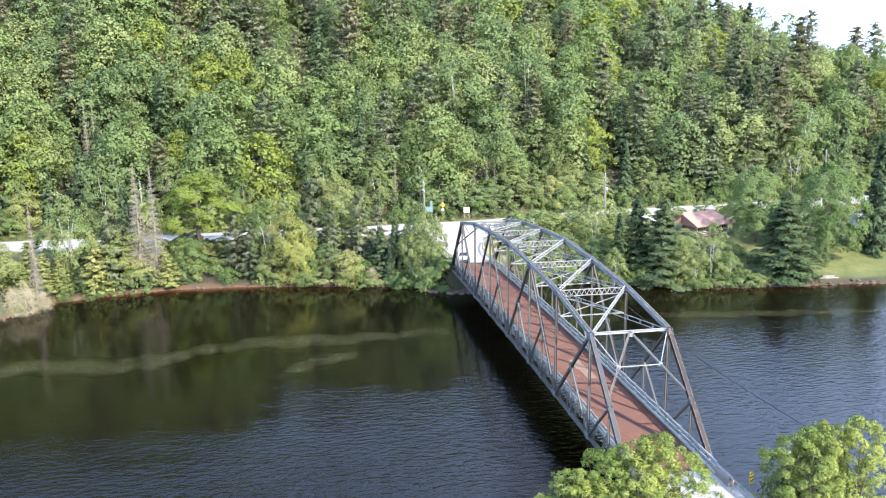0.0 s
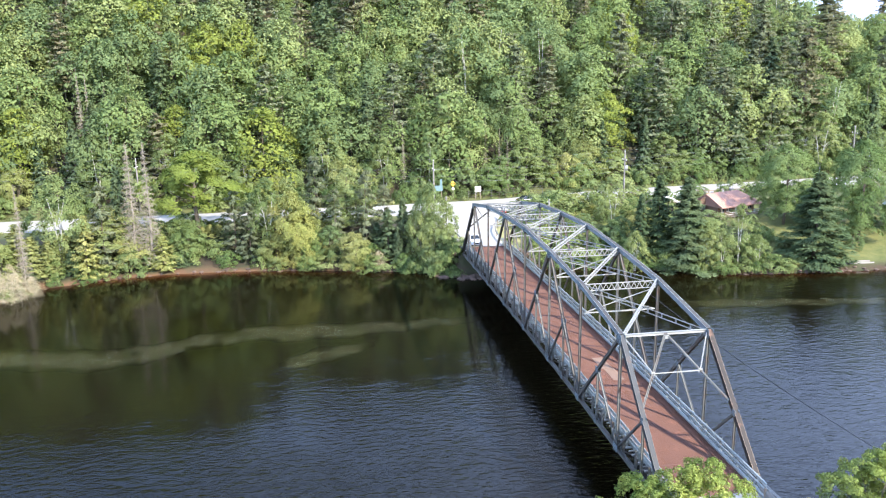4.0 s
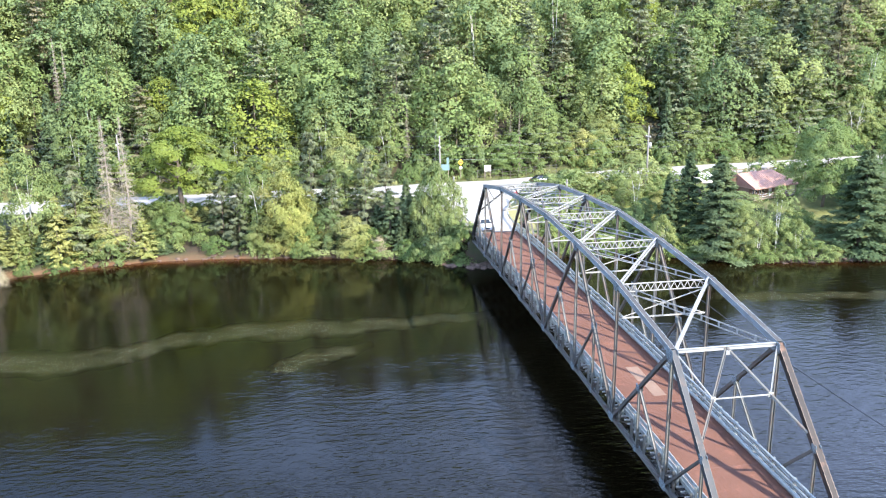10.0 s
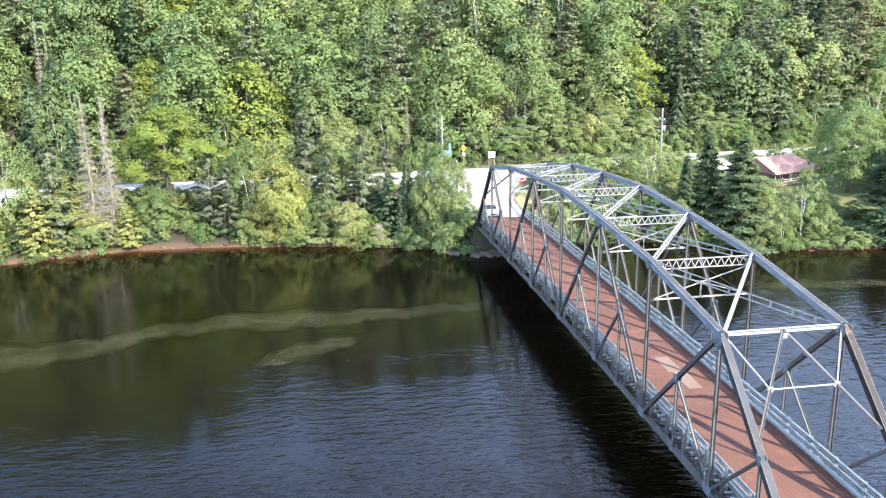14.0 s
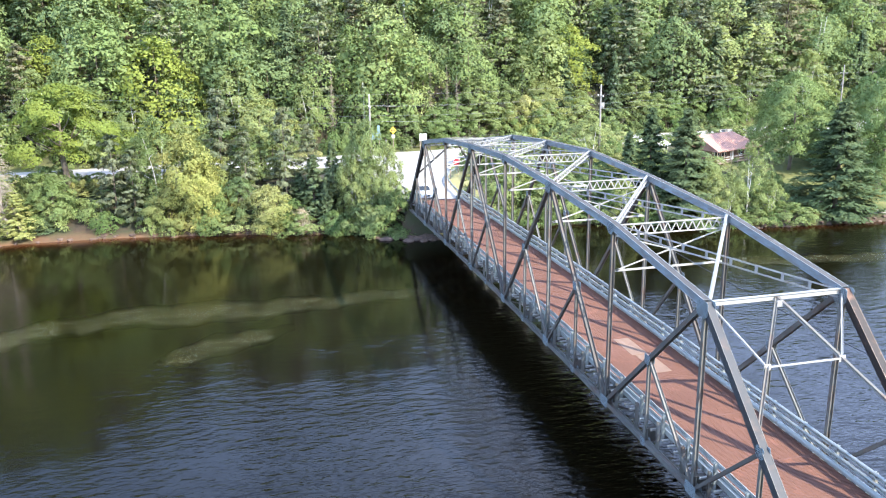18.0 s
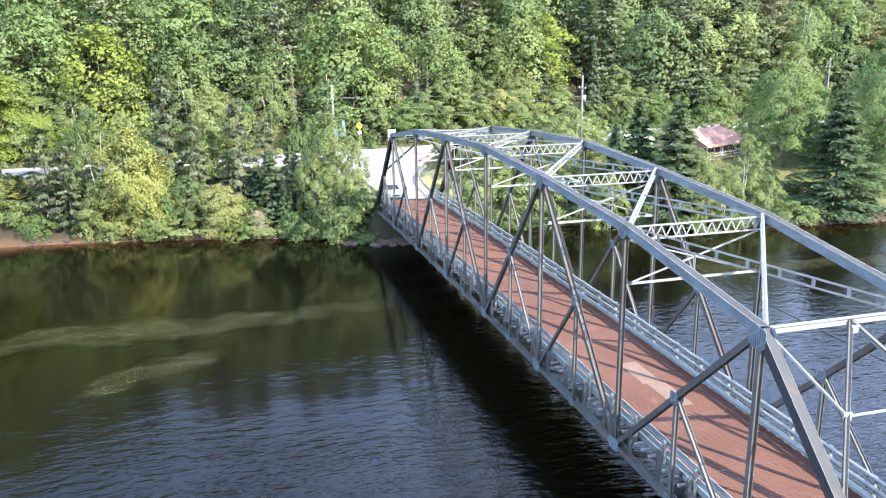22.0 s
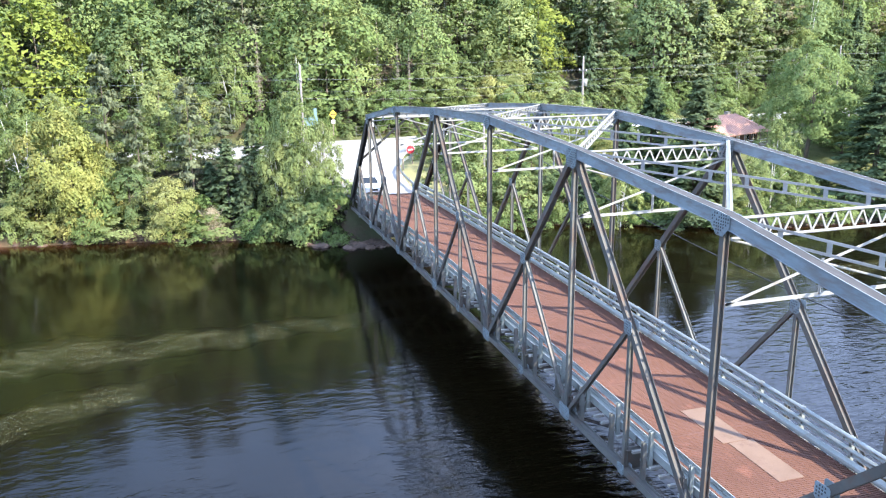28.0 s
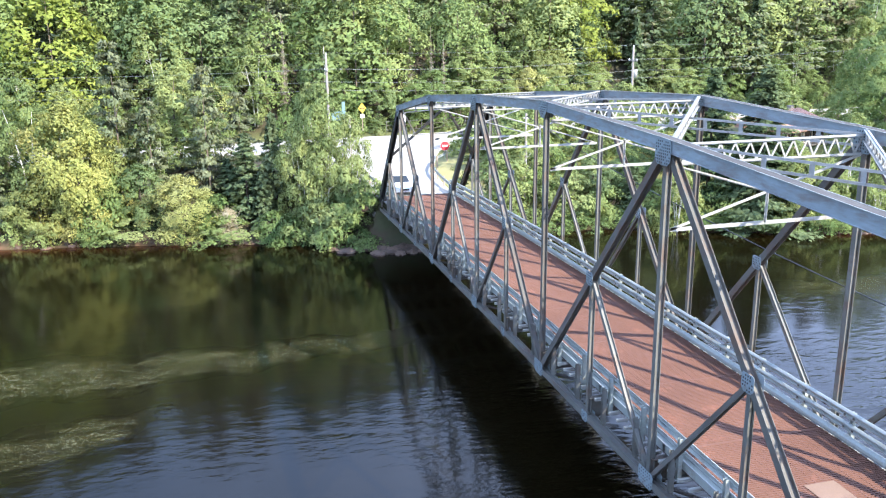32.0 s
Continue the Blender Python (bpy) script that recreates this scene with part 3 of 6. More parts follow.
def strip(name, line, half, z, material, label, x0, x1, step):
    """A road along a line, with edges that fall to the ground."""
    xs = np.arange(x0, x1 + step, step)
    s = Shape()
    rows = []
    for x in xs:
        y = float(along(line, x))
        t = (float(along(line, x + 1)) - float(along(line, x - 1))) / 2
        k = math.sqrt(1 + t * t)
        wob = 0.25 * math.sin(x * 0.7) + 0.2 * math.sin(x * 1.9)
        rows.append([(x, y + o * k, z + dz) for o, dz in ((-half - 0.5 + wob, -0.25), (-half + wob, 0), (0, 0.05), (half + wob * 0.7, 0), (half + 0.5 + wob, -0.25))])
    for a, b in zip(rows, rows[1:]):
        for j in range(4):
            s.add([a[j], b[j], b[j + 1], a[j + 1]], [(0, 1, 2, 3)])
    return single(name, s, material, label, "road", kind="structure")


strip("road", ROAD_LINE, 4.7, 1.97, ROAD, "pale sun-bleached two-lane asphalt road", -130, 190, 4)
apron = Shape()
rows = []
for i in range(15):
    y = 75.4 + i * (103.5 - 75.4) / 14
    f = i / 14
    half_l, half_r = 2.9 + 6.5 * f ** 2.2, 2.9 + 8.0 * f ** 2.6
    z = 0.92 + (1.99 - 0.92) * ramp01(f * 1.1)
    cx = 0.4 * f
    rows.append([(cx - half_l - 0.6, y, z - 0.3), (cx - half_l, y, z), (cx, y, z + 0.03), (cx + half_r, y, z), (cx + half_r + 0.6, y, z - 0.3)])
for a, b in zip(rows, rows[1:]):
    for j in range(4):
        apron.add([a[j], b[j], b[j + 1], a[j + 1]], [(0, 3, 2, 1)])
single("approach_road", apron, ROAD, "pale asphalt approach flaring out from the bridge to the junction", "road", kind="structure")
near_road = Shape()
for y in np.arange(-70, 0.2, 4.6):
    y2 = min(y + 4.6, 0.35)
    for x0, x1, z0, z1 in ((-3.6, -2.9, 0.6, 0.9), (-2.9, 0.2, 0.9, 0.93), (0.2, 3.4, 0.93, 0.9), (3.4, 4.1, 0.9, 0.6)):
        near_road.add([(x0, y, z0), (x1, y, z1), (x1, y2, z1), (x0, y2, z0)], [(0, 1, 2, 3)])
single("near_approach_road", near_road, ROAD, "pale dusty asphalt approach at the bridge end", "road", kind="structure")


def foam_band(name, line, label):
    """A ragged raft of foam: a strip along (x, y, half width), thinner towards its edges."""
    xs = np.array([p[0] for p in line], float)
    t = np.linspace(0, len(line) - 1, len(line) * 8)
    cx, cy, hw = (np.interp(t, range(len(line)), [p[j] for p in line]) for j in range(3))
    cy = cy + 0.35 * np.sin(cx * 0.9) + 0.25 * np.sin(cx * 2.1)
    across = np.linspace(-1, 1, 9)
    V = np.stack([np.repeat(cx, 9), (cy[:, None] + across * hw[:, None]).ravel(), np.full(len(t) * 9, WATER_Z + 0.006)], -1)
    i = np.arange(len(t) * 9).reshape(len(t), 9)
    faces = np.stack([i[:-1, :-1], i[1:, :-1], i[1:, 1:], i[:-1, 1:]], -1).reshape(-1, 4)
    me = quick_mesh(name, V, faces, 4, [FOAM])
    end = np.clip(np.minimum(t, t[-1] - t) / 0.7, 0, 1)
    c = (np.clip(1.25 - np.abs(across) ** 2 * 1.25, 0, 1)[None] * end[:, None]).ravel()
    col = np.ones((len(c), 4), np.float32)
    col[:, :3] = c[:, None]
    me.color_attributes.new("cover", 'FLOAT_COLOR', 'POINT').data.foreach_set("color", col.ravel())
    tagged(new(name, me), label, "foam", "foam rafts on the river", "stuff")


foam_band("foam_raft", [(-120, 43, 5), (-90, 44, 5), (-70, 46.5, 4.2), (-60, 48.5, 3.4), (-52, 46.5, 3.8), (-46, 47.2, 3.4), (-41, 50.5, 3.0), (-35, 52.4, 3.0), (-28, 52.0, 3.6), (-22, 51.6, 3.0), (-16, 52.0, 2.2), (-10, 52.6, 1.7), (-5, 52.9, 1.2)],
          "long pale raft of foam and weed drifting on the river")
foam_band("foam_raft", [(-30.5, 41.5, 0.6), (-28.5, 41.8, 2.4), (-26, 43.0, 2.9), (-23, 44.6, 2.2), (-19.5, 45.6, 0.9)], "small pale wedge of foam on the dark water")
foam_band("foam_raft", [(17, 54.5, 1.4), (28, 53, 2.0), (40, 51, 2.0), (52, 49.5, 1.2), (70, 49, 0.8)], "thin streak of foam on the dark water")


# ---------------------------------------------------------------- the truss bridge
PANEL, HALF_W, RISE = 9.457, 3.475, 0.460
HEIGHT = [0, 9.091, 10.326, 10.875, 11.227, 10.875, 10.326, 9.091, 0]
camber = lambda y: RISE * (y / PANEL) * (8 - y / PANEL) / 16


def low(s, k):
    return Vector((s * HALF_W, k * PANEL, camber(k * PANEL)))


def top(s, k):
    return low(s, k) + Vector((0, 0, HEIGHT[k]))



def h_section(u, v, t, w):
    """Outline of an H-shaped bar: flanges at +-u, 2 v wide, and a web between."""
    return [(-u, -v), (-u + t, -v), (-u + t, -w), (u - t, -w), (u - t, -v), (u, -v), (u, v), (u - t, v), (u - t, w), (-u + t, w), (-u + t, v), (-u, v)]


H_DIAG, H_VERT, H_THIN, BOX_LOW = h_section(0.12, 0.12, 0.016, 0.008), h_section(0.10, 0.10, 0.016, 0.008), h_section(0.085, 0.08, 0.013, 0.007), h_section(0.15, 0.13, 0.014, 0.01)
BOX_TOP = [(-0.178, 0.2), (-0.178, 0.18), (-0.148, 0.18), (-0.148, -0.18), (-0.178, -0.18), (-0.178, -0.195), (-0.104, -0.195), (-0.104, -0.18), (-0.134, -0.18), (-0.134, 0.18),
           (0.134, 0.18), (0.134, -0.18), (0.104, -0.18), (0.104, -0.195), (0.178, -0.195), (0.178, -0.18), (0.148, -0.18), (0.148, 0.18), (0.178, 0.18), (0.178, 0.2)]

bridge = thing("truss_bridge", "blue-grey riveted steel truss bridge with a rust-red grating deck", "bridge")


def member(name, a, b, rects, material=STEEL, lead=0.0, label="", flip=False):
    a, b = Vector(a), Vector(b)
    w = (b - a).normalized()
    if w.y < 0 or (abs(w.y) < 1e-6 and w.z < 0):
        a, b, w = b, a, -w
    side = (-1, 0, 0) if flip else (1, 0, 0)
    return part(name, Shape().prism(a + w * lead, b - w * lead, rects, side), material, bridge, label)


def gusset_mesh(name, w, h, cut, cols, rows_n, waist=0.0):
    """A plate with clipped corners and rows of rivet heads on its outer face, towards -x."""
    s = Shape()
    out = [(-w, -h + cut), (-w + cut, -h), (w - cut, -h), (w, -h + cut), (w, h - cut * 0.5), (w - cut * 0.5, h), (-w + cut * 0.5, h), (-w, h - cut * 0.5)]
    if waist:
        out = [(-waist, -h), (waist, -h), (w, -h * 0.15), (w, h * 0.9), (-w, h * 0.9), (-w, -h * 0.15)]
    n = len(out)
    s.add([(x, y, z) for x in (-0.222, -0.21) for y, z in out], [tuple(range(n)), tuple(range(n, 2 * n))] + [(i, (i + 1) % n, n + (i + 1) % n, n + i) for i in range(n)])
    for i in range(cols):
        for j in range(rows_n):
            y, z = (i / (cols - 1) - 0.5) * 2 * (w - 0.07), (j / (rows_n - 1) - 0.5) * 2 * (h - 0.07)
            if abs(y) + abs(z) > w + h - cut - 0.06 or (i + j) % 7 == 3 or (waist and z < -h * 0.15 and abs(y) > waist + (w - waist) * (z + h) / (h * 0.85) - 0.07):
                continue
            s.add([(-0.222, y - 0.027, z - 0.027), (-0.222, y + 0.027, z - 0.027), (-0.222, y + 0.027, z + 0.027), (-0.222, y - 0.027, z + 0.027), (-0.241, y, z)],
                  [(0, 1, 4), (1, 2, 4), (2, 3, 4), (3, 0, 4)])
    me = s.mesh(name, GUSSET)
    me.materials.append(STEEL_POST)
    for f in me.polygons:
        f.material_index = 1 if len(f.vertices) == 3 else 0
    return me


G_EVEN = gusset_mesh("gusset_plate", 0.43, 0.34, 0.1, 8, 7, 0.15)
G_TOP, G_LOW, G_MID = gusset_mesh("gusset_plate", 0.44, 0.38, 0.16, 8, 8), gusset_mesh("gusset_plate", 0.46, 0.30, 0.15, 7, 5), gusset_mesh("gusset_plate", 0.26, 0.26, 0.11, 5, 5)


def gussets(mesh, place, scale=(1, 1, 1)):
    """One plate on each face of the truss."""
    for turn in (0, 180):
        part("gusset_plate", mesh, None, bridge, at=Matrix.Translation(place) @ pose(0, 0, 0, 0, 0, turn) @ Matrix.Diagonal((*scale, 1)))


for s in (-1, 1):
    for k in range(1, 7):
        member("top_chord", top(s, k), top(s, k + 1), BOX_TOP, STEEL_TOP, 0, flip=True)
    member("end_post", low(s, 0), top(s, 1), BOX_TOP, STEEL_POST if s < 0 else STEEL_BROWN, 0, "sloping end post of the truss", flip=True)
    member("end_post", low(s, 8), top(s, 7), BOX_TOP, STEEL_POST if s < 0 else STEEL_BROWN, 0, "sloping end post of the truss", flip=True)
    for k in range(1, 7):
        part("cover_plate", Shape().bar(top(s, k), top(s, k + 1), [(-0.162, 0.162, 0.2, 0.205)], (-1, 0, 0)), STEEL_COVER, bridge)
        part("edge_angle", Shape().bar(top(s, k), top(s, k + 1), [(-0.186, -0.166, 0.2, 0.21), (0.166, 0.186, 0.2, 0.21)], (-1, 0, 0)), GALV, bridge)
    for k, j in ((0, 1), (8, 7)):
        w = (top(s, j) - low(s, k)).normalized()
        a, b = (low(s, k), top(s, j)) if w.y > 0 else (top(s, j), low(s, k))
        part("edge_angle", Shape().bar(a, b, [(-0.186, -0.166, 0.2, 0.212), (0.166, 0.186, 0.2, 0.212)], (-1, 0, 0)), STEEL if s < 0 else STEEL_EDGE, bridge)
    for k in range(8):
        member("bottom_chord", low(s, k), low(s, k + 1), BOX_LOW, STEEL)
    for k in range(1, 8):
        member("vertical", low(s, k), top(s, k), H_VERT, STEEL_DARK if k % 2 == 0 else STEEL, 0.2)
    for k in (1, 3, 5, 7):
        for j in (k - 1, k + 1):
            end = j in (0, 8)
            mid = (top(s, k) + low(s, j)) / 2
            if not end:
                member("diagonal", top(s, k), low(s, j), H_DIAG, STEEL_DARK, 0.25, "dark riveted diagonal")
            foot = (low(s, k) + low(s, j)) / 2
            foot.z = camber(foot.y)
            member("hanger", foot, mid, H_THIN, STEEL, 0.12)
            member("sub_strut", mid, low(s, k), H_THIN, STEEL if j > k else STEEL_DARK, 0.15)
            gussets(G_MID, mid, (0.68, 1, 1))
            gussets(G_MID, foot, (0.78, 0.9, 0.8))
    for k in range(1, 8):
        gussets(G_TOP if k % 2 else G_EVEN, top(s, k) + Vector((0, 0, -0.21 if k % 2 else -0.13)), (0.87, 1, 1))
    for k in range(0, 9):
        gussets(G_LOW, low(s, k) + Vector((0, 0, 0.06)), (0.78, 1, 1))


def lattice(name, a, b, depth, up=(0, 0, 1), bays=14, material=STEEL_PALE, angle=0.045, parent=None, label=""):
    """Two angle irons a depth apart, joined by zigzag lacing bars."""
    a, b, up = Vector(a), Vector(b), Vector(up)
    w = (b - a).normalized()
    across = w.cross(up).normalized()
    s = Shape()
    for h in (0, -depth):
        s.bar(a + up * h, b + up * h, [(-angle * 1.8, angle * 1.8, -0.008, 0.008), (-0.008, 0.008, -angle, angle)], across)
    ob = part(name, s, material, parent or bridge, label)
    n = bays * 2
    step = (b - a) / n
    down, rise = step - up * depth * 0.9, step + up * depth * 0.9
    bars = [Shape().bar((0, 0, 0), d, [(-0.012, 0.012, -0.028, 0.028)], across).mesh("lacing_bar", material) for d in (down, rise)]
    for i in range(n):
        part("lacing_bar", bars[i % 2], None, ob, at=Matrix.Translation(a + step * i - up * depth * (0.95 if i % 2 else 0.05)))
    return ob


def ladder(name, a, b, depth, up, steps, material=STEEL_PALE):
    """Two flats joined by short batten plates."""
    a, b, up = Vector(a), Vector(b), Vector(up)
    across = (b - a).normalized().cross(up).normalized()
    s = Shape()
    for h in (0, -depth):
        s.bar(a + up * h, b + up * h, [(-0.045, 0.045, -0.008, 0.008), (-0.045, -0.032, -0.04, 0.04)], across)
    ob = part(name, s, material, bridge)
    plate = Shape().bar((0, 0, 0), -up * depth, [(-0.008, 0.008, -0.07, 0.07)], across).mesh("batten", material)
    for i in range(1, steps):
        part("batten", plate, None, ob, at=Matrix.Translation(a.lerp(b, i / steps)))
    return ob


def angle_bar(name, a, b, size=0.07, material=STEEL_PALE, label=""):
    return part(name, Shape().bar(a, b, [(-size, size, -0.008, 0.008), (-0.008, 0.008, -size, 0)], (0, 0, 1) if abs((Vector(b) - Vector(a)).normalized().z) < 0.9 else (1, 0, 0)), material, bridge, label)


IN = 0.2
for k in range(2, 7):
    a, b = top(-1, k) + Vector((IN, 0, -0.02)), top(1, k) + Vector((-IN, 0, -0.02))
    lattice("lattice_strut", a, b, 0.58, bays=13, label="pale laced cross strut")
    drop = Vector((0, 0, -2.55))
    a2, b2 = a + drop, b + drop
    angle_bar("sway_strut", a2, b2, 0.06)
    angle_bar("sway_brace", a2, b + Vector((0, 0, -0.6)), 0.042)
    angle_bar("sway_brace", b2 + Vector((0, 0.03, 0)), a + Vector((0, 0.03, -0.6)), 0.036)
    angle_bar("sway_hanger", (a2 + b2) / 2, (a2 + b2) / 2 + Vector((0, 0, 1.1)), 0.05)
for k in range(1, 7):
    a, b = top(-1, k) + Vector((IN, 0.1, 0.16)), top(1, k + 1) + Vector((-IN, -0.1, 0.16))
    lattice("top_lateral", a, b, 0.34, (0, 0, 1), 16, STEEL_PALE, 0.04, label="pale laced lateral brace")
    a, b = top(1, k) + Vector((-IN, 0.1, 0.02)), top(-1, k + 1) + Vector((IN, -0.1, 0.02))
    ladder("top_lateral", a, b, 0.36, (0, 0, 1), 9, STEEL_PALE)
for k, y_in, end in ((1, 1, 0), (7, -1, 8)):
    # portal frame in the plane of the end posts
    tl, tr, bl, br = top(-1, k), top(1, k), low(-1, end), low(1, end)
    tl, tr = tl + Vector((IN, 0, 0)), tr - Vector((IN, 0, 0))
    bl, br = bl + Vector((IN, 0, 0)), br - Vector((IN, 0, 0))
    part("portal_strut", Shape().bar(tl, tr, [(-0.10, 0.10, 0.095, 0.108), (-0.10, 0.10, -0.108, -0.095), (-0.012, 0.012, -0.095, 0.095)], (0, 1, 0)), STEEL_PALE, bridge, "pale portal beam")
    apex = (tl + tr) / 2
    legs = [tl.lerp(bl, 0.43), tr.lerp(br, 0.43)]
    knees = []
    for leg, corner in zip(legs, (tl, tr)):
        part("portal_brace", Shape().bar(apex, leg, [(-0.1, 0.1, -0.012, 0.012), (-0.012, 0.012, -0.1, 0.1)], (0, 1, 0)), STEEL, bridge)
        knee = apex.lerp(leg, 0.56)
        knees.append(knee)
        part("portal_tie", Shape().bar(knee, corner.lerp(leg, 0.03), [(-0.055, 0.055, -0.008, 0.008), (-0.008, 0.008, -0.05, 0.05)], (0, 1, 0)), STEEL_PALE, bridge)
    part("portal_tie", Shape().bar(knees[0], knees[1], [(-0.055, 0.055, -0.008, 0.008), (-0.008, 0.008, -0.05, 0.05)], (0, 1, 0)), STEEL_PALE, bridge)
    for p in (*knees, apex + (legs[0] + legs[1] - apex * 2) * 0.03):
        part("corner_plate", Shape().bar(p + Vector((-0.16, 0, 0)), p + Vector((0.16, 0, 0)), [(-0.03, 0.03, -0.14, 0.14)], (0, 1, 0)), STEEL_PALE, bridge)

# floor system
for i in range(17):
    y = i * PANEL / 2
    c = camber(y)
    part("floor_beam", Shape().bar((-HALF_W, y, c + 0.32), (HALF_W, y, c + 0.32), [(-0.13, 0.13, 0.38, 0.40), (-0.13, 0.13, -0.40, -0.38), (-0.009, 0.009, -0.38, 0.38)], (0, 1, 0)), STEEL_DARK, bridge)
for i in range(8):
    y0, y1 = i * PANEL, (i + 1) * PANEL
    for x in (-2.2, -1.1, 0, 1.1, 2.2):
        part("stringer", Shape().bar((x, y0, camber(y0) + 0.55), (x, y1, camber(y1) + 0.55), [(-0.09, 0.09, 0.14, 0.155), (-0.09, 0.09, -0.2, -0.185), (-0.007, 0.007, -0.185, 0.14)], (1, 0, 0)), STEEL_DARK, bridge)
    for a, b in (((-HALF_W, y0), (HALF_W, y1)), ((HALF_W, y0), (-HALF_W, y1))):
        angle_bar("bottom_lateral", (*a, camber(a[1]) - 0.1), (*b, camber(b[1]) - 0.1), 0.07, STEEL_DARK)
DECK_W, DECK_Z = 2.95, 0.86
BRACKET = Shape().box((-0.22, -0.06, -0.05), (0.22, 0.06, 0.05)).mesh("edge_bracket", STEEL_PALE)
for i in range(16):
    y0, y1 = i * PANEL / 2, (i + 1) * PANEL / 2
    z0, z1 = camber(y0) + DECK_Z, camber(y1) + DECK_Z
    panel = part("deck_panel", Shape().bar((0, y0 + 0.02, z0 - 0.04), (0, y1 - 0.02, z1 - 0.04), [(-DECK_W, DECK_W, -0.03, 0.03)], (1, 0, 0)), DECK, bridge, "rust-red steel grating panel")
    g = Shape()
    n = 46
    for j in range(n):
        f = (j + 0.5) / n
        y, z = y0 + (y1 - y0) * f, z0 + (z1 - z0) * f
        g.bar((-DECK_W, y, z), (DECK_W, y, z), [(-0.027, 0.027, -0.012, 0.03)], (0, 1, 0))
    for x in np.arange(-2.85, 2.9, 0.3):
        g.bar((x, y0 + 0.02, z0 + 0.006), (x, y1 - 0.02, z1 + 0.006), [(-0.012, 0.012, -0.018, 0.018)], (1, 0, 0))
    part("grating", g, DECK_BAR, panel)
    part("joint_strip", Shape().bar((-DECK_W, y1, z1 - 0.002), (DECK_W, y1, z1 - 0.002), [(-0.04, 0.04, -0.03, 0.038)], (0, 1, 0)), DECK_BAR, panel)
    for sx in (-1, 1):
        for j in range(8):
            f = (j + 0.5) / 8
            part("edge_bracket", BRACKET, None, panel, at=Matrix.Translation((sx * 3.14, y0 + (y1 - y0) * f, z0 + (z1 - z0) * f - 0.11)))
for y0, y1, x0, x1 in ((19.9, 22.62, 0.15, 1.15), (22.66, 25.4, -0.05, 1.0)):
    part("repair_plate", Shape().bar(((x0 + x1) / 2, y0, camber(y0) + DECK_Z + 0.036), ((x0 + x1) / 2, y1, camber(y1) + DECK_Z + 0.036), [((x0 - x1) / 2, (x1 - x0) / 2, -0.006, 0.006)], (1, 0, 0)), DECK_PATCH, bridge, "pale replaced deck plate")
for end, sgn in ((0, -1), (8, 1)):
    y = end * PANEL
    a = thing("abutment", "stained concrete bridge abutment on the river bank", "abutment", "abutments of the bridge")
    y0, y1 = sorted((y - sgn * 0.6, y + sgn * 2.2))
    part("seat", Shape().box((-4.1, y0, -5.0), (4.1, y1, -0.32)), CONCRETE, a, bevel=0.04)
    w0, w1 = sorted((y + sgn * 0.35, y + sgn * 2.2))
    part("backwall", Shape().box((-4.0, w0, -0.36), (4.0, w1, 0.84)), CONCRETE, a, bevel=0.03)
    for sx in (-1, 1):
        x0, x1 = sorted((sx * 4.05, sx * 4.4))
        part("wing_wall", Shape().box((x0, w0, -4.6), (x1, w1, 0.3)), CONCRETE, a, bevel=0.03)


# ---------------------------------------------------------------- guard rails on the bridge
def w_beam(h=0.31, d=0.083, t=0.012):
    pts = [(0, 0), (d * 0.5, 0.02), (d, 0.055), (d, 0.1), (0.01, 0.135), (0.01, 0.175), (d, 0.21), (d, 0.255), (d * 0.5, 0.29), (0, h)]
    return [(-x, z) for x, z in pts] + [(-x + t, z) for x, z in reversed(pts)]


BOLT = Shape().box((-0.015, -0.03, -0.03), (0.015, 0.03, 0.03)).mesh("bolt", STEEL_DARK)
W_BEAM = w_beam()
C_CURB = [(0, 0), (-0.05, 0.02), (-0.13, 0.07), (-0.15, 0.15), (-0.13, 0.23), (-0.05, 0.28), (0, 0.3), (0.03, 0.3), (0.03, 0)]
for sx in (-1, 1):
    rail = thing("guardrail", "galvanised double steel guard rail bolted along the bridge deck", "guardrail", "guard rails along the deck")
    for i in range(16):
        y0, y1 = i * PANEL / 2 - (0.6 if i == 0 else 0.06), (i + 1) * PANEL / 2 + (0.6 if i == 15 else 0.06)
        z0, z1 = camber(y0) + DECK_Z, camber(y1) + DECK_Z
        for h in (0.42, 0.86):
            part("rail_beam", Shape().sweep((sx * 3.06, y0, z0 + h), (sx * 3.06, y1, z1 + h), W_BEAM, (sx, 0, 0)), GALV, rail, smooth=False)
        part("curb_channel", Shape().sweep((sx * 3.00, y0, z0 + 0.04), (sx * 3.00, y1, z1 + 0.04), C_CURB, (sx, 0, 0)), GALV, rail, "rounded galvanised curb channel")
        for j in (0.25, 0.75):
            y = y0 + (y1 - y0) * j
            z = camber(y) + DECK_Z
            p = part("rail_post", Shape().bar((sx * 3.16, y, z - 0.35), (sx * 3.16, y, z + 1.12), [(-0.07, 0.07, 0.055, 0.065), (-0.07, 0.07, -0.065, -0.055), (-0.005, 0.005, -0.055, 0.055)], (1, 0, 0)), GALV, rail)
            for h in (0.5, 0.94):
                for dy in (-0.2, 0.2):
                    part("bolt", BOLT, None, p, at=Matrix.Translation((sx * 2.98, y + dy, z + h + 0.06)))
            q = camber(y)
            if sx < 0:
                part("chord_post", Shape().bar((sx * 3.42, y, q + 0.17), (sx * 3.42, y, q + 1.6), [(-0.08, 0.08, 0.06, 0.07), (-0.08, 0.08, -0.07, -0.06), (-0.005, 0.005, -0.06, 0.06)], (1, 0, 0)), STEEL, rail)
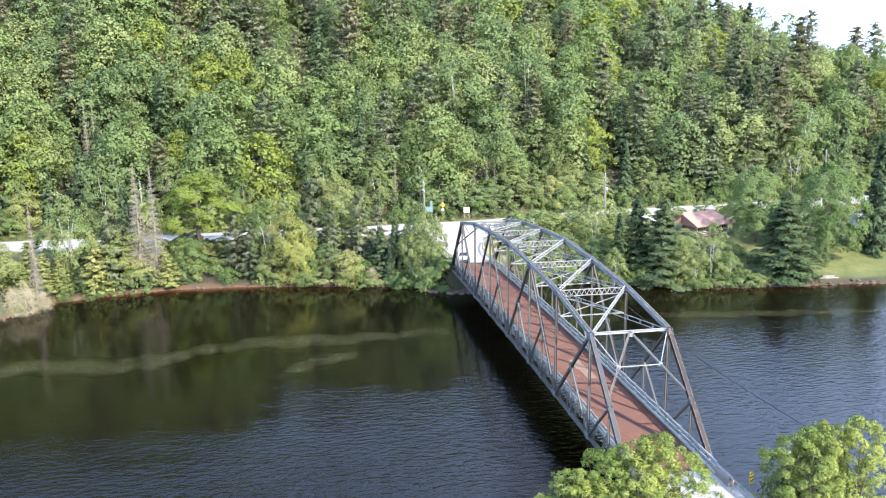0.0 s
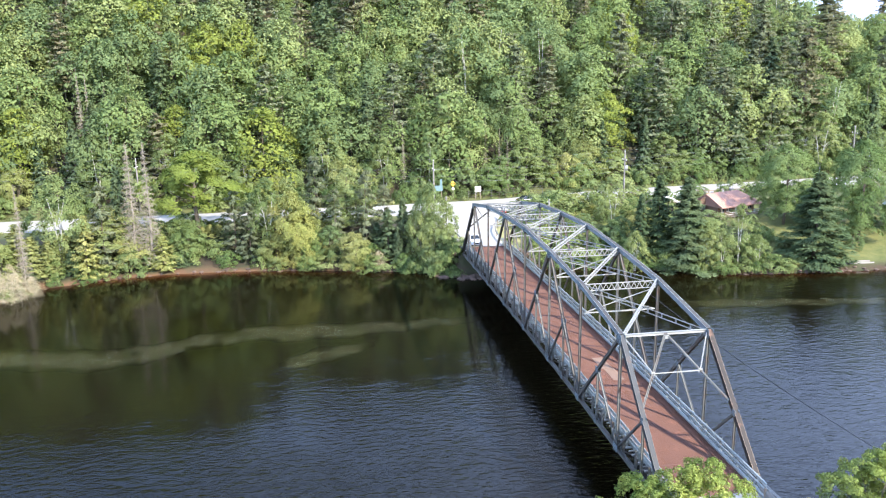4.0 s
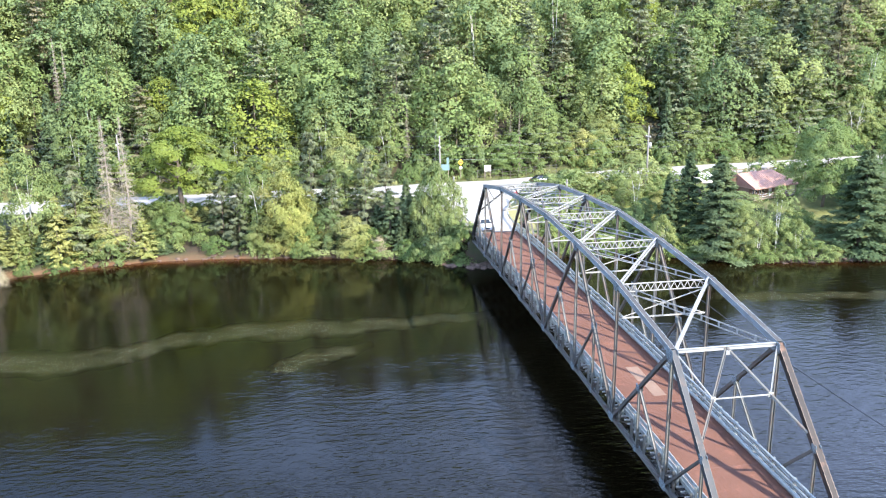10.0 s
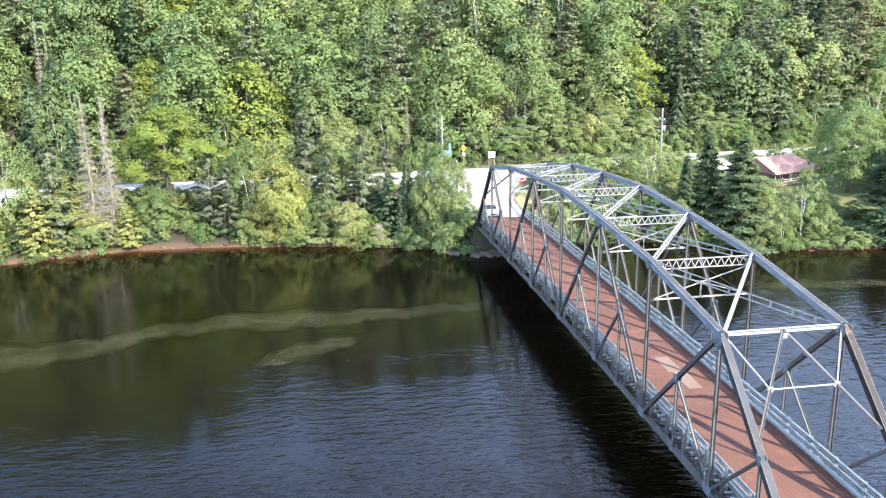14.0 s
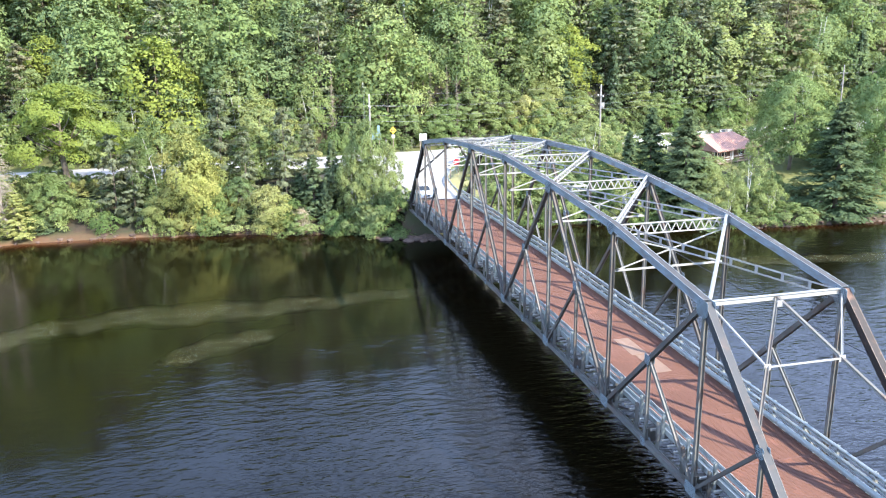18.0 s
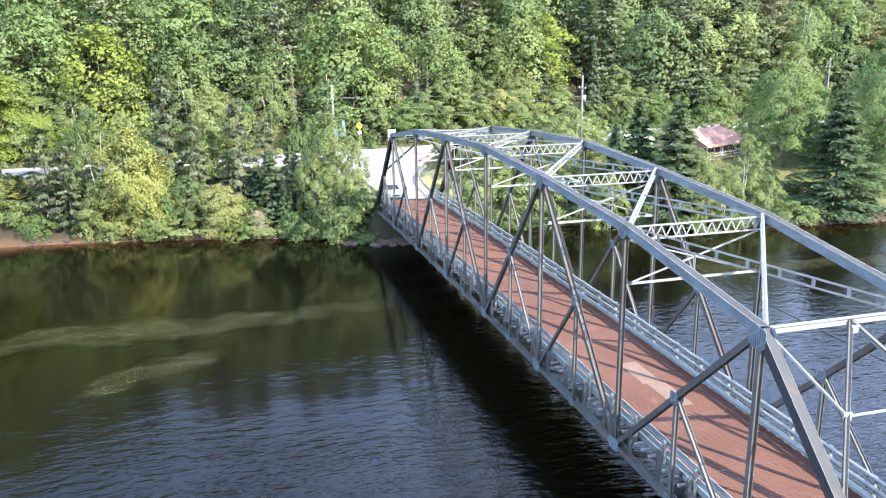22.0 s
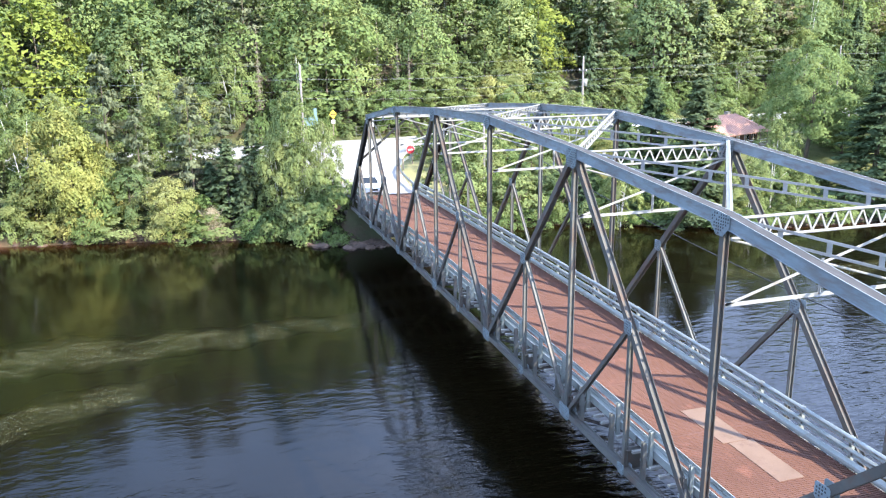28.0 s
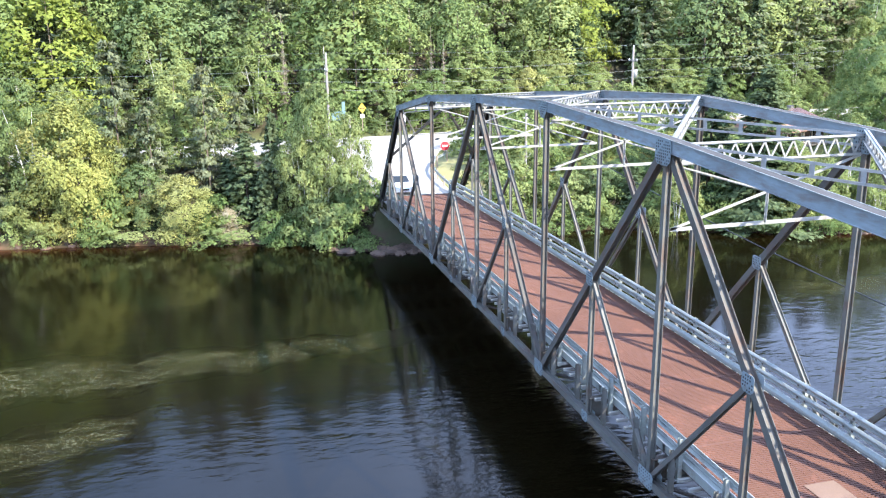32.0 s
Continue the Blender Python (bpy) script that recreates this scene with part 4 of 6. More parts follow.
# approach rails
def approach_rail(points, label):
    rail = thing("approach_guardrail", label, "guardrail", "approach guard rails")
    for (x0, y0, z0), (x1, y1, z1) in zip(points, points[1:]):
        d = Vector((x1 - x0, y1 - y0, 0)).normalized()
        side = Vector((d.y, -d.x, 0))
        part("rail_beam", Shape().sweep((x0, y0, z0 + 0.45), (x1, y1, z1 + 0.45), W_BEAM, side), GALV, rail)
        part("rail_post", Shape().box((x0 + side.x * 0.12 - 0.07, y0 - 0.07, z0 - 0.5), (x0 + side.x * 0.12 + 0.07, y0 + 0.07, z0 + 0.8)), TIMBER, rail, bevel=0.01)


approach_rail([(3.05, 76.3, 0.95), (3.1, 79, 1.05), (3.25, 82, 1.2), (3.7, 85, 1.35), (4.8, 88, 1.55), (6.6, 90.6, 1.7), (9.2, 92.6, 1.8)], "galvanised guard rail curving away from the bridge end")
approach_rail([(-3.05, 76.3, 0.95), (-3.1, 79, 1.05), (-3.3, 82, 1.2), (-4.1, 85, 1.35)], "galvanised guard rail at the bridge end")
approach_rail([(3.1, -0.6, 0.9), (3.15, -3, 0.9), (3.3, -6, 0.9), (3.7, -9, 0.9), (4.4, -12, 0.9)], "galvanised guard rail leading onto the bridge")
for x0, x1 in ((2.95, 3.5), (-3.5, -2.95)):
    b = Shape().sweep((x0, -2.4, 0.85), (x0, 0.1, 0.85), [(0, -0.3), (x1 - x0, -0.3), (x1 - x0 - 0.08, 0.75), (0.1, 0.75), (0, 0.5)])
    single("concrete_end_block", b, CONCRETE, "weathered concrete end block beside the approach", "barrier", "end blocks", bevel=0.03)


# ---------------------------------------------------------------- cars
def car(paint, label, at):
    """A saloon about 4.6 m long, nose towards +y."""
    root = thing("car", label, "car", "cars", at=at)
    lower = [(-2.3, 0.32), (-2.3, 0.62), (-2.22, 0.86), (-1.35, 0.95), (1.05, 0.95), (2.05, 0.80), (2.28, 0.62), (2.3, 0.32)]
    s = Shape()
    cols = [(-0.88, 0.9), (-0.80, 1.0), (0.80, 1.0), (0.88, 0.9)]
    n = len(lower)
    V = [(x, y * (0.985 if abs(x) > 0.85 else 1), 0.32 + (z - 0.32) * k) for x, k in cols for y, z in lower]
    F = [(c * n + i, c * n + i + 1, (c + 1) * n + i + 1, (c + 1) * n + i) for c in range(3) for i in range(n - 1)]
    F += [(c * n + n - 1, c * n, (c + 1) * n, (c + 1) * n + n - 1) for c in range(3)] + [tuple(range(n)), tuple(range(3 * n, 4 * n))]
    body = part("body", s.add(V, F), paint, root, bevel=0.05, smooth=False)
    lo = [(-0.80, -1.75, 0.95), (0.80, -1.75, 0.95), (0.80, 1.05, 0.95), (-0.80, 1.05, 0.95)]
    hi = [(-0.62, -1.05, 1.42), (0.62, -1.05, 1.42), (0.62, 0.25, 1.44), (-0.62, 0.25, 1.44)]
    part("cabin_glass", Shape().add([(x, y, z - 0.03) for x, y, z in lo] + hi, [(0, 1, 5, 4), (1, 2, 6, 5), (2, 3, 7, 6), (3, 0, 4, 7), (4, 5, 6, 7), (0, 3, 2, 1)]), GLASS, root, "dark tinted windows")
    part("roof", Shape().box((-0.64, -1.1, 1.41), (0.64, 0.3, 1.47)), paint, root, bevel=0.02)
    for sx in (-1, 1):
        for a, b in (((0.8, 1.06, 0.94), (0.63, 0.27, 1.44)), ((0.8, -1.76, 0.94), (0.63, -1.07, 1.43)), ((0.805, -0.35, 0.94), (0.635, -0.35, 1.44))):
            part("pillar", Shape().bar((sx * a[0], a[1], a[2]), (sx * b[0], b[1], b[2]), [(-0.04, 0.04, -0.035, 0.035)], (0, 1, 0)), paint, root)
    for sx in (-1, 1):
        part("headlight", Shape().box((sx * 0.62 - 0.18, 2.12, 0.62), (sx * 0.62 + 0.18, 2.29, 0.76)), LAMP_GLASS, body, bevel=0.02)
        part("tail_light", Shape().box((sx * 0.66 - 0.17, -2.32, 0.68), (sx * 0.66 + 0.17, -2.2, 0.84)), TAIL_RED, body, bevel=0.02)
        part("mirror", Shape().box((sx * 0.98 - 0.09, 0.72, 0.96), (sx * 0.98 + 0.09, 0.84, 1.08)), paint, body, bevel=0.02)
        for y in (-1.4, 1.42):
            ring = [(sx * 0.74, y, 0.32), (sx * 0.92, y, 0.32)]
            w = part("wheel", Shape().tube(ring, 0.32, 18), RUBBER, root)
            part("rim", Shape().tube([(sx * 0.91, y, 0.32), (sx * 0.93, y, 0.32)], 0.2, 12), RIM, w)
    part("grille", Shape().box((-0.4, 2.26, 0.45), (0.4, 2.315, 0.62)), SIGN_BLACK, body)
    return root


car(CAR_WHITE, "white four-door saloon car coming onto the bridge", pose(-1.3, 77.6, 0.97, -0.6, 0, 180))
car(CAR_DARK, "charcoal saloon car driving along the road past the junction", pose(15.0, 105.2, 2.0, 0, 0, -84))


# ---------------------------------------------------------------- signs, poles and wires
def round_sign(at, label):
    root = thing("traffic_sign", label, "sign", at=at)
    part("post", Shape().box((-0.045, -0.03, -3.0), (0.045, 0.03, 0.3)), GALV, root)
    disc = part("sign_plate", Shape().tube([(0, -0.05, 0), (0, -0.07, 0)], 0.48, 20), SIGN_RED, root)
    part("white_bar", Shape().box((-0.3, -0.078, -0.075), (0.3, -0.071, 0.075)), SIGN_WHITE, disc)
    part("back_rim", Shape().tube([(0, -0.048, 0), (0, -0.04, 0)], 0.5, 20), SIGN_WHITE, disc)


round_sign(pose(6.75, 91.8, 2.85), "red round no-entry sign with a white bar on a steel post")
checker = thing("warning_sign", "yellow diamond warning sign with a white tab on a post", "sign", at=pose(0.9, 109.7, 5.6) @ Matrix.Diagonal((0.62, 0.62, 0.8, 1)))
part("post", Shape().box((-0.06, -0.04, -3.6), (0.06, 0.04, 0.3)), TIMBER, checker)
dia = part("sign_plate", Shape().sweep((0, -0.05, 0), (0, -0.07, 0), [(0, -0.8), (0.8, 0), (0, 0.8), (-0.8, 0)]), SIGN_YELLOW, checker)
part("arrow", Shape().box((-0.42, -0.08, -0.09), (0.42, -0.072, 0.09)).add([(-0.62, -0.078, 0), (-0.36, -0.078, 0.25), (-0.36, -0.078, -0.25)], [(0, 1, 2)]).add([(0.62, -0.078, 0), (0.36, -0.078, -0.25), (0.36, -0.078, 0.25)], [(0, 1, 2)]), SIGN_BLACK, dia)
part("tab", Shape().box((-0.4, -0.07, -1.5), (0.4, -0.05, -0.95)), SIGN_WHITE, checker)
board = thing("roadside_board", "teal painted roadside sign board on two posts", "sign", at=pose(-1.9, 110.8, 3.1) @ Matrix.Diagonal((0.7, 0.8, 0.8, 1)))
for x in (-1.0, 1.0):
    part("post", Shape().box((x - 0.08, -0.06, -0.8), (x + 0.08, 0.06, 3.2)), TIMBER, board)
part("panel", Shape().box((-1.3, -0.12, 1.2), (1.3, -0.06, 2.6)), SIGN_TEAL, board, bevel=0.02)
part("side_panel", Shape().box((0.55, -0.14, 2.6), (1.15, -0.08, 4.1)), SIGN_TEAL, board, bevel=0.02)
white = thing("notice_board", "white square notice board on posts beside the road", "sign", at=pose(6.2, 111.5, 2.5))
part("panel", Shape().box((-0.6, -0.05, 1.0), (0.6, 0.0, 2.1)), SIGN_WHITE, white, bevel=0.01)
for x in (-0.5, 0.5):
    part("post", Shape().box((x - 0.05, 0, -0.5), (x + 0.05, 0.1, 2.1)), TIMBER, white)
marker = thing("hazard_marker", "yellow and black striped hazard marker at the bridge end", "sign", at=pose(4.3, -3.2, 0.6))
part("post", Shape().box((-0.04, -0.03, -0.4), (0.04, 0.03, 1.6)), GALV, marker)
pl = part("sign_plate", Shape().box((-0.15, -0.06, 0.85), (0.15, -0.035, 1.75)), SIGN_YELLOW, marker)
for i in range(3):
    part("stripe", Shape().add([(-0.15, -0.064, 0.95 + i * 0.27), (0.15, -0.064, 1.10 + i * 0.27), (0.15, -0.064, 1.21 + i * 0.27), (-0.15, -0.064, 1.06 + i * 0.27)], [(0, 1, 2, 3)]), SIGN_BLACK, pl)


def utility_pole(x, y, topz, label, box=False):
    base = float(terrain(x, y)) - 0.5
    root = thing("utility_pole", label, "utility pole", "utility poles along the road", at=pose(x, y, base))
    h = topz - base
    part("shaft", Shape().tube([(0, 0, 0), (0.02, 0, h * 0.5), (0, 0, h)], [0.17, 0.15, 0.11], 10), POLE_WOOD, root, smooth=True)
    part("crossarm", Shape().box((-0.06, -1.0, h - 1.6), (0.06, 1.0, h - 1.48)), POLE_WOOD, root, bevel=0.01)
    for dy in (-0.9, 0.9):
        part("insulator", Shape().tube([(0, dy, h - 1.48), (0, dy, h - 1.3)], 0.05, 8), SIGN_WHITE, root)
    part("insulator", Shape().tube([(0, 0, h), (0, 0, h + 0.2)], 0.05, 8), SIGN_WHITE, root)
    if box:
        part("transformer", Shape().tube([(0.32, 0, h - 3.4), (0.32, 0, h - 2.5)], 0.26, 12), STEEL_PALE, root, smooth=True)
    return Vector((x, y, topz))


poles = [utility_pole(-118, 108.5, 12.0, "weathered wooden utility pole beside the road"), utility_pole(-58, 111.5, 12.0, "weathered wooden utility pole among roadside trees"),
         utility_pole(-5.7, 90.5, 12.6, "weathered wooden utility pole near the bridge end"), utility_pole(29.2, 93.0, 12.8, "wooden utility pole with a grey transformer", True),
         utility_pole(96, 124, 13.0, "weathered wooden utility pole above the yard"), utility_pole(140, 113, 15.0, "weathered wooden utility pole on the verge")]
for a, b in zip(poles, poles[1:]):
    for dy, dz, sag in ((0, 0.2, 0.35), (-0.9, -1.35, 0.4), (0.9, -1.35, 0.45), (0, -2.6, 0.5), (0, -3.4, 0.6)):
        p, q = a + Vector((0, dy, dz)), b + Vector((0, dy, dz))
        pts = [p.lerp(q, t / 12) - Vector((0, 0, sag * 4 * (t / 12) * (1 - t / 12))) for t in range(13)]
        single("overhead_wire", Shape().tube(pts, 0.009 if dz < -2 else 0.0065, 5), WIRE, "thin grey overhead wire strung between poles", "wire", "overhead wires")
stub = thing("wooden_post", "short weathered wooden post beside the approach road", "post", at=pose(-3.95, 87.8, 0.6, 1.5, -1.0, 0))
part("shaft", Shape().tube([(0, 0, 0), (0, 0, 3.2), (0.02, 0, 6.2)], [0.15, 0.14, 0.12], 9), POLE_WOOD, stub, smooth=True)
part("cap", Shape().tube([(0.02, 0, 6.2), (0.02, 0, 6.3)], [0.13, 0.10], 9), STEEL_PALE, stub)
pts = [Vector((13.0 - 0.02 * y, y, 0.0013 * y * y - 0.0454 * y + 2.35)) for y in np.linspace(-30, 79.5, 29).tolist()]
single("cable", Shape().tube(pts, 0.03, 6), CABLE, "black cable sagging across the river beside the bridge", "cable")
for x, y, z, top in ((13.6, -30.1, -2.0, 6.2), (11.36, 79.6, -1.5, 7.2)):
    post = thing("cable_pole", "slim grey wooden pole that carries the river cable", "pole", "cable poles", at=pose(x, y, 0))
    part("post", Shape().tube([(0, 0, z), (0.02, 0, (z + top) / 2), (0.05, 0, top)], 0.11, 8), POLE_WOOD, post, smooth=True)
    part("bracket", Shape().box((-0.25, -0.06, top - 0.5), (0.25, 0.06, top - 0.38)), STEEL_PALE, post)


# ---------------------------------------------------------------- house, sheds and yard things
def house(at):
    root = thing("house", "low brown log house with a faded red hipped roof", "house", at=at)
    w, d, h = 5.6, 4.2, 2.7
    walls = part("wall", Shape().box((-w, -d, -1.5), (w, -0.8, h)).box((-2.6, -0.8, -1.5), (w, d, h)), SIDING, root, bevel=0.02)
    for i in range(9):
        part("log", Shape().box((-w - 0.06, -d - 0.06, 0.05 + i * 0.3), (w + 0.06, -d, 0.28 + i * 0.3)), SIDING, walls, bevel=0.03)
    e, r = 1.0, 2.3
    v = [(-w - 0.4, -d - 2.4, h - 0.35), (w + e, -d - 2.4, h - 0.35), (w + e, d + e, h - 0.1), (-w - 0.4, d + e, h - 0.1), (-w - 0.4, 0, h + r), (w * 0.72, 0, h + r)]
    roof = Shape().add(v, [(0, 1, 5, 4), (1, 2, 5), (2, 3, 4, 5), (3, 0, 4)]).add([(x, y, z - 0.16) for x, y, z in v], [(4, 5, 1, 0), (5, 2, 1), (5, 4, 3, 2), (4, 0, 3)])
    roof.add([v[0], v[1], (v[1][0], v[1][1], v[1][2] - 0.16), (v[0][0], v[0][1], v[0][2] - 0.16)], [(0, 3, 2, 1)])
    roof_ob = part("roof", roof, ROOF, root, "faded red-brown metal roof")
    part("gable", Shape().sweep((-w, 0, 0), (-w + 0.15, 0, 0), [(-d, h), (d, h), (0, h + r - 0.3)]), SIDING, root)
    ribs = Shape()
    for i in range(1, 22):
        x = -w - 0.4 + (2 * w + e + 0.4) * i / 22
        t = min(w * 0.72, x)
        k = 1 - (x - t) / (w * 0.28 + e)
        a, b = Vector((x, -d - 2.4, h - 0.33)), Vector((t + (x - t) * (1 - k), -(d + 2.4) * (1 - k), h - 0.33 + (r + 0.35) * k))
        ribs.bar(a, b, [(-0.03, 0.03, -0.03, 0.03)], (1, 0, 0))
    part("roof_rib", ribs, ROOF, roof_ob)
    part("chimney", Shape().box((2.2, 0.4, h + 0.9), (3.0, 1.3, h + 2.7)), CONCRETE, root, "grey block chimney", bevel=0.02)
    deck = part("porch_floor", Shape().box((-w - 0.6, -d - 2.2, -0.15), (w + 0.6, -d, 0.02)), TIMBER, root)
    for i in range(7):
        x = -w - 0.4 + (2 * w + 0.8) * i / 6
        part("porch_post", Shape().box((x - 0.07, -d - 2.15, -1.5), (x + 0.07, -d - 2.01, h - 0.4)), TIMBER, root)
    for z in (0.5, 0.95):
        part("porch_rail", Shape().box((-w - 0.4, -d - 2.12, z), (w + 0.4, -d - 2.04, z + 0.08)), WHITE_PAINT, root)
    for i, x in enumerate((-4.2, -2.2, 0.2, 2.6, 4.4)):
        if i == 2:
            part("door", Shape().box((x - 0.45, -d - 0.1, 0.02), (x + 0.45, -d - 0.03, 2.05)), WHITE_PAINT, root, "white front door", bevel=0.01)
            continue
        win = part("window", Shape().box((x - 0.6, -d - 0.12, 0.85), (x + 0.6, -d - 0.05, 2.05)), WHITE_PAINT, root, bevel=0.01)
        for sx in (-0.29, 0.29):
            part("pane", Shape().box((x + sx - 0.25, -d - 0.135, 0.95), (x + sx + 0.25, -d - 0.122, 1.95)), GLASS, win)


house(pose(47.0, 89.6, 1.75, 0, 0, 20) @ Matrix.Diagonal((0.8, 0.6, 0.75, 1)))


def shed(at, w, d, h, wall, roof_mat, label):
    root = thing("shed", label, "shed", "outbuildings", at=at)
    part("wall", Shape().box((-w, -d, -1.2), (w, d, h)), wall, root, bevel=0.02)
    part("roof", Shape().add([(-w - 0.3, -d - 0.3, h - 0.05), (w + 0.3, -d - 0.3, h - 0.05), (w + 0.3, d + 0.3, h - 0.05), (-w - 0.3, d + 0.3, h - 0.05), (-w - 0.3, 0, h + d * 0.45), (w + 0.3, 0, h + d * 0.45)],
                              [(0, 1, 5, 4), (2, 3, 4, 5), (0, 4, 3), (1, 2, 5), (0, 3, 2, 1)]), roof_mat, root)
    part("door", Shape().box((-0.5, -d - 0.06, -0.9), (0.5, -d - 0.005, 1.1)), TIMBER, root, bevel=0.01)
    win = part("window", Shape().box((w * 0.45 - 0.4, -d - 0.06, 0.1), (w * 0.45 + 0.4, -d - 0.005, 0.9)), WHITE_PAINT, root)
    part("pane", Shape().box((w * 0.45 - 0.33, -d - 0.075, 0.17), (w * 0.45 + 0.33, -d - 0.062, 0.83)), GLASS, win)


shed(pose(41.5, 101.0, 1.0, 0, 0, 12), 2.6, 1.8, 1.7, WHITE_PAINT, WHITE_PAINT, "white garage beside the road")
shed(pose(80.5, 84.5, 1.2, 0, 0, -8), 4.0, 2.6, 2.4, WHITE_PAINT, STEEL_PALE, "white cottage half hidden by trees")
fence = thing("road_fence", "weathered timber guard fence beside the road", "fence", "roadside fences")
for i in range(14):
    x = 46 + i * 1.8
    y = float(along(ROAD_LINE, x)) - 5.4
    part("post", Shape().box((x - 0.1, y - 0.1, 1.2), (x + 0.1, y + 0.1, 2.75)), TIMBER, fence, bevel=0.02)
    if i < 13:
        y2 = float(along(ROAD_LINE, x + 1.8)) - 5.4
        part("rail", Shape().bar((x, y - 0.12, 2.55), (x + 1.8, y2 - 0.12, 2.55), [(-0.04, 0.04, -0.1, 0.1)], (0, 1, 0)), TIMBER, fence)
wire_fence = thing("wire_fence", "grey metal fence with thin posts behind the road", "fence", "roadside fences")
for i in range(11):
    x = 4.5 + i * 1.6
    y = float(along(ROAD_LINE, x)) + 7.0
    part("post", Shape().tube([(x, y, 1.5), (x, y, 3.6)], 0.045, 6), STEEL, wire_fence)
    if i < 10:
        y2 = float(along(ROAD_LINE, x + 1.6)) + 7.0
        for z in (2.4, 3.0, 3.5):
            part("rail", Shape().bar((x, y, z), (x + 1.6, y2, z), [(-0.015, 0.015, -0.02, 0.02)], (0, 1, 0)), STEEL, wire_fence)
table = thing("picnic_table", "weathered brown timber picnic table on the lawn", "table", at=pose(50.2, 70.0, float(terrain(50.2, 70.0)), 0, 0, 20))
for i in range(5):
    part("plank", Shape().box((-0.9, -0.38 + i * 0.155, 0.72), (0.9, -0.24 + i * 0.155, 0.76)), TIMBER, table)
for y in (-0.75, 0.6):
    part("bench", Shape().box((-0.9, y, 0.42), (0.9, y + 0.26, 0.46)), TIMBER, table)
for x in (-0.65, 0.65):
    part("leg", Shape().bar((x, -0.7, 0), (x, -0.1, 0.72), [(-0.04, 0.04, -0.05, 0.05)], (1, 0, 0)).bar((x, 0.7, 0), (x, 0.1, 0.72), [(-0.04, 0.04, -0.05, 0.05)], (1, 0, 0)), TIMBER, table)
crib = thing("log_retaining_wall", "stack of old grey logs holding the lawn edge", "wall")
for i in range(3):
    x0 = 52.5 + i * 0.3
    part("log", Shape().tube([(x0, 66.7 + i * 0.16, WATER_Z + 0.25 + i * 0.28), (x0 + 8.5 - i, 66.2 + i * 0.16, WATER_Z + 0.3 + i * 0.28)], 0.17, 8), POLE_WOOD, crib, smooth=True)


# ---------------------------------------------------------------- trees and bushes
def leaf_faces(centres, normals, size, rs, corners=4, stretch=1.0, along_dir=None):
    """Small leaf clumps at the centres, facing about their normals: kites of four corners or triangles."""
    n = len(centres)
    nn = normals / np.maximum(np.linalg.norm(normals, axis=1, keepdims=True), 1e-6)
    helper = rs.normal(size=(n, 3)) if along_dir is None else along_dir
    u = helper - nn * (helper * nn).sum(1, keepdims=True)
    u /= np.maximum(np.linalg.norm(u, axis=1, keepdims=True), 1e-6)
    v = np.cross(nn, u)
    s = (np.asarray(size) * rs.uniform(0.65, 1.35, n))[:, None]
    if corners == 4:
        pts = [centres - u * s * 0.6 * stretch, centres - v * s * 0.42 + nn * s * 0.08, centres + u * s * 0.62 * stretch, centres + v * s * 0.42 + nn * s * 0.08]
    else:
        pts = [centres - u * s * 0.55 * stretch - v * s * 0.4, centres + u * s * 0.75 * stretch, centres - u * s * 0.35 * stretch + v * s * 0.5]
    return np.stack(pts, 1).reshape(-1, 3)


def shade_normals(soft, corners):
    """Each leaf clump is shaded with the rounding of the bough that bears it."""
    soft = soft / np.maximum(np.linalg.norm(soft, axis=1, keepdims=True), 1e-6)
    return np.repeat(soft, corners, axis=0)


def sphere_dirs(n, rs):
    d = rs.normal(size=(n, 3))
    return d / np.linalg.norm(d, axis=1, keepdims=True)


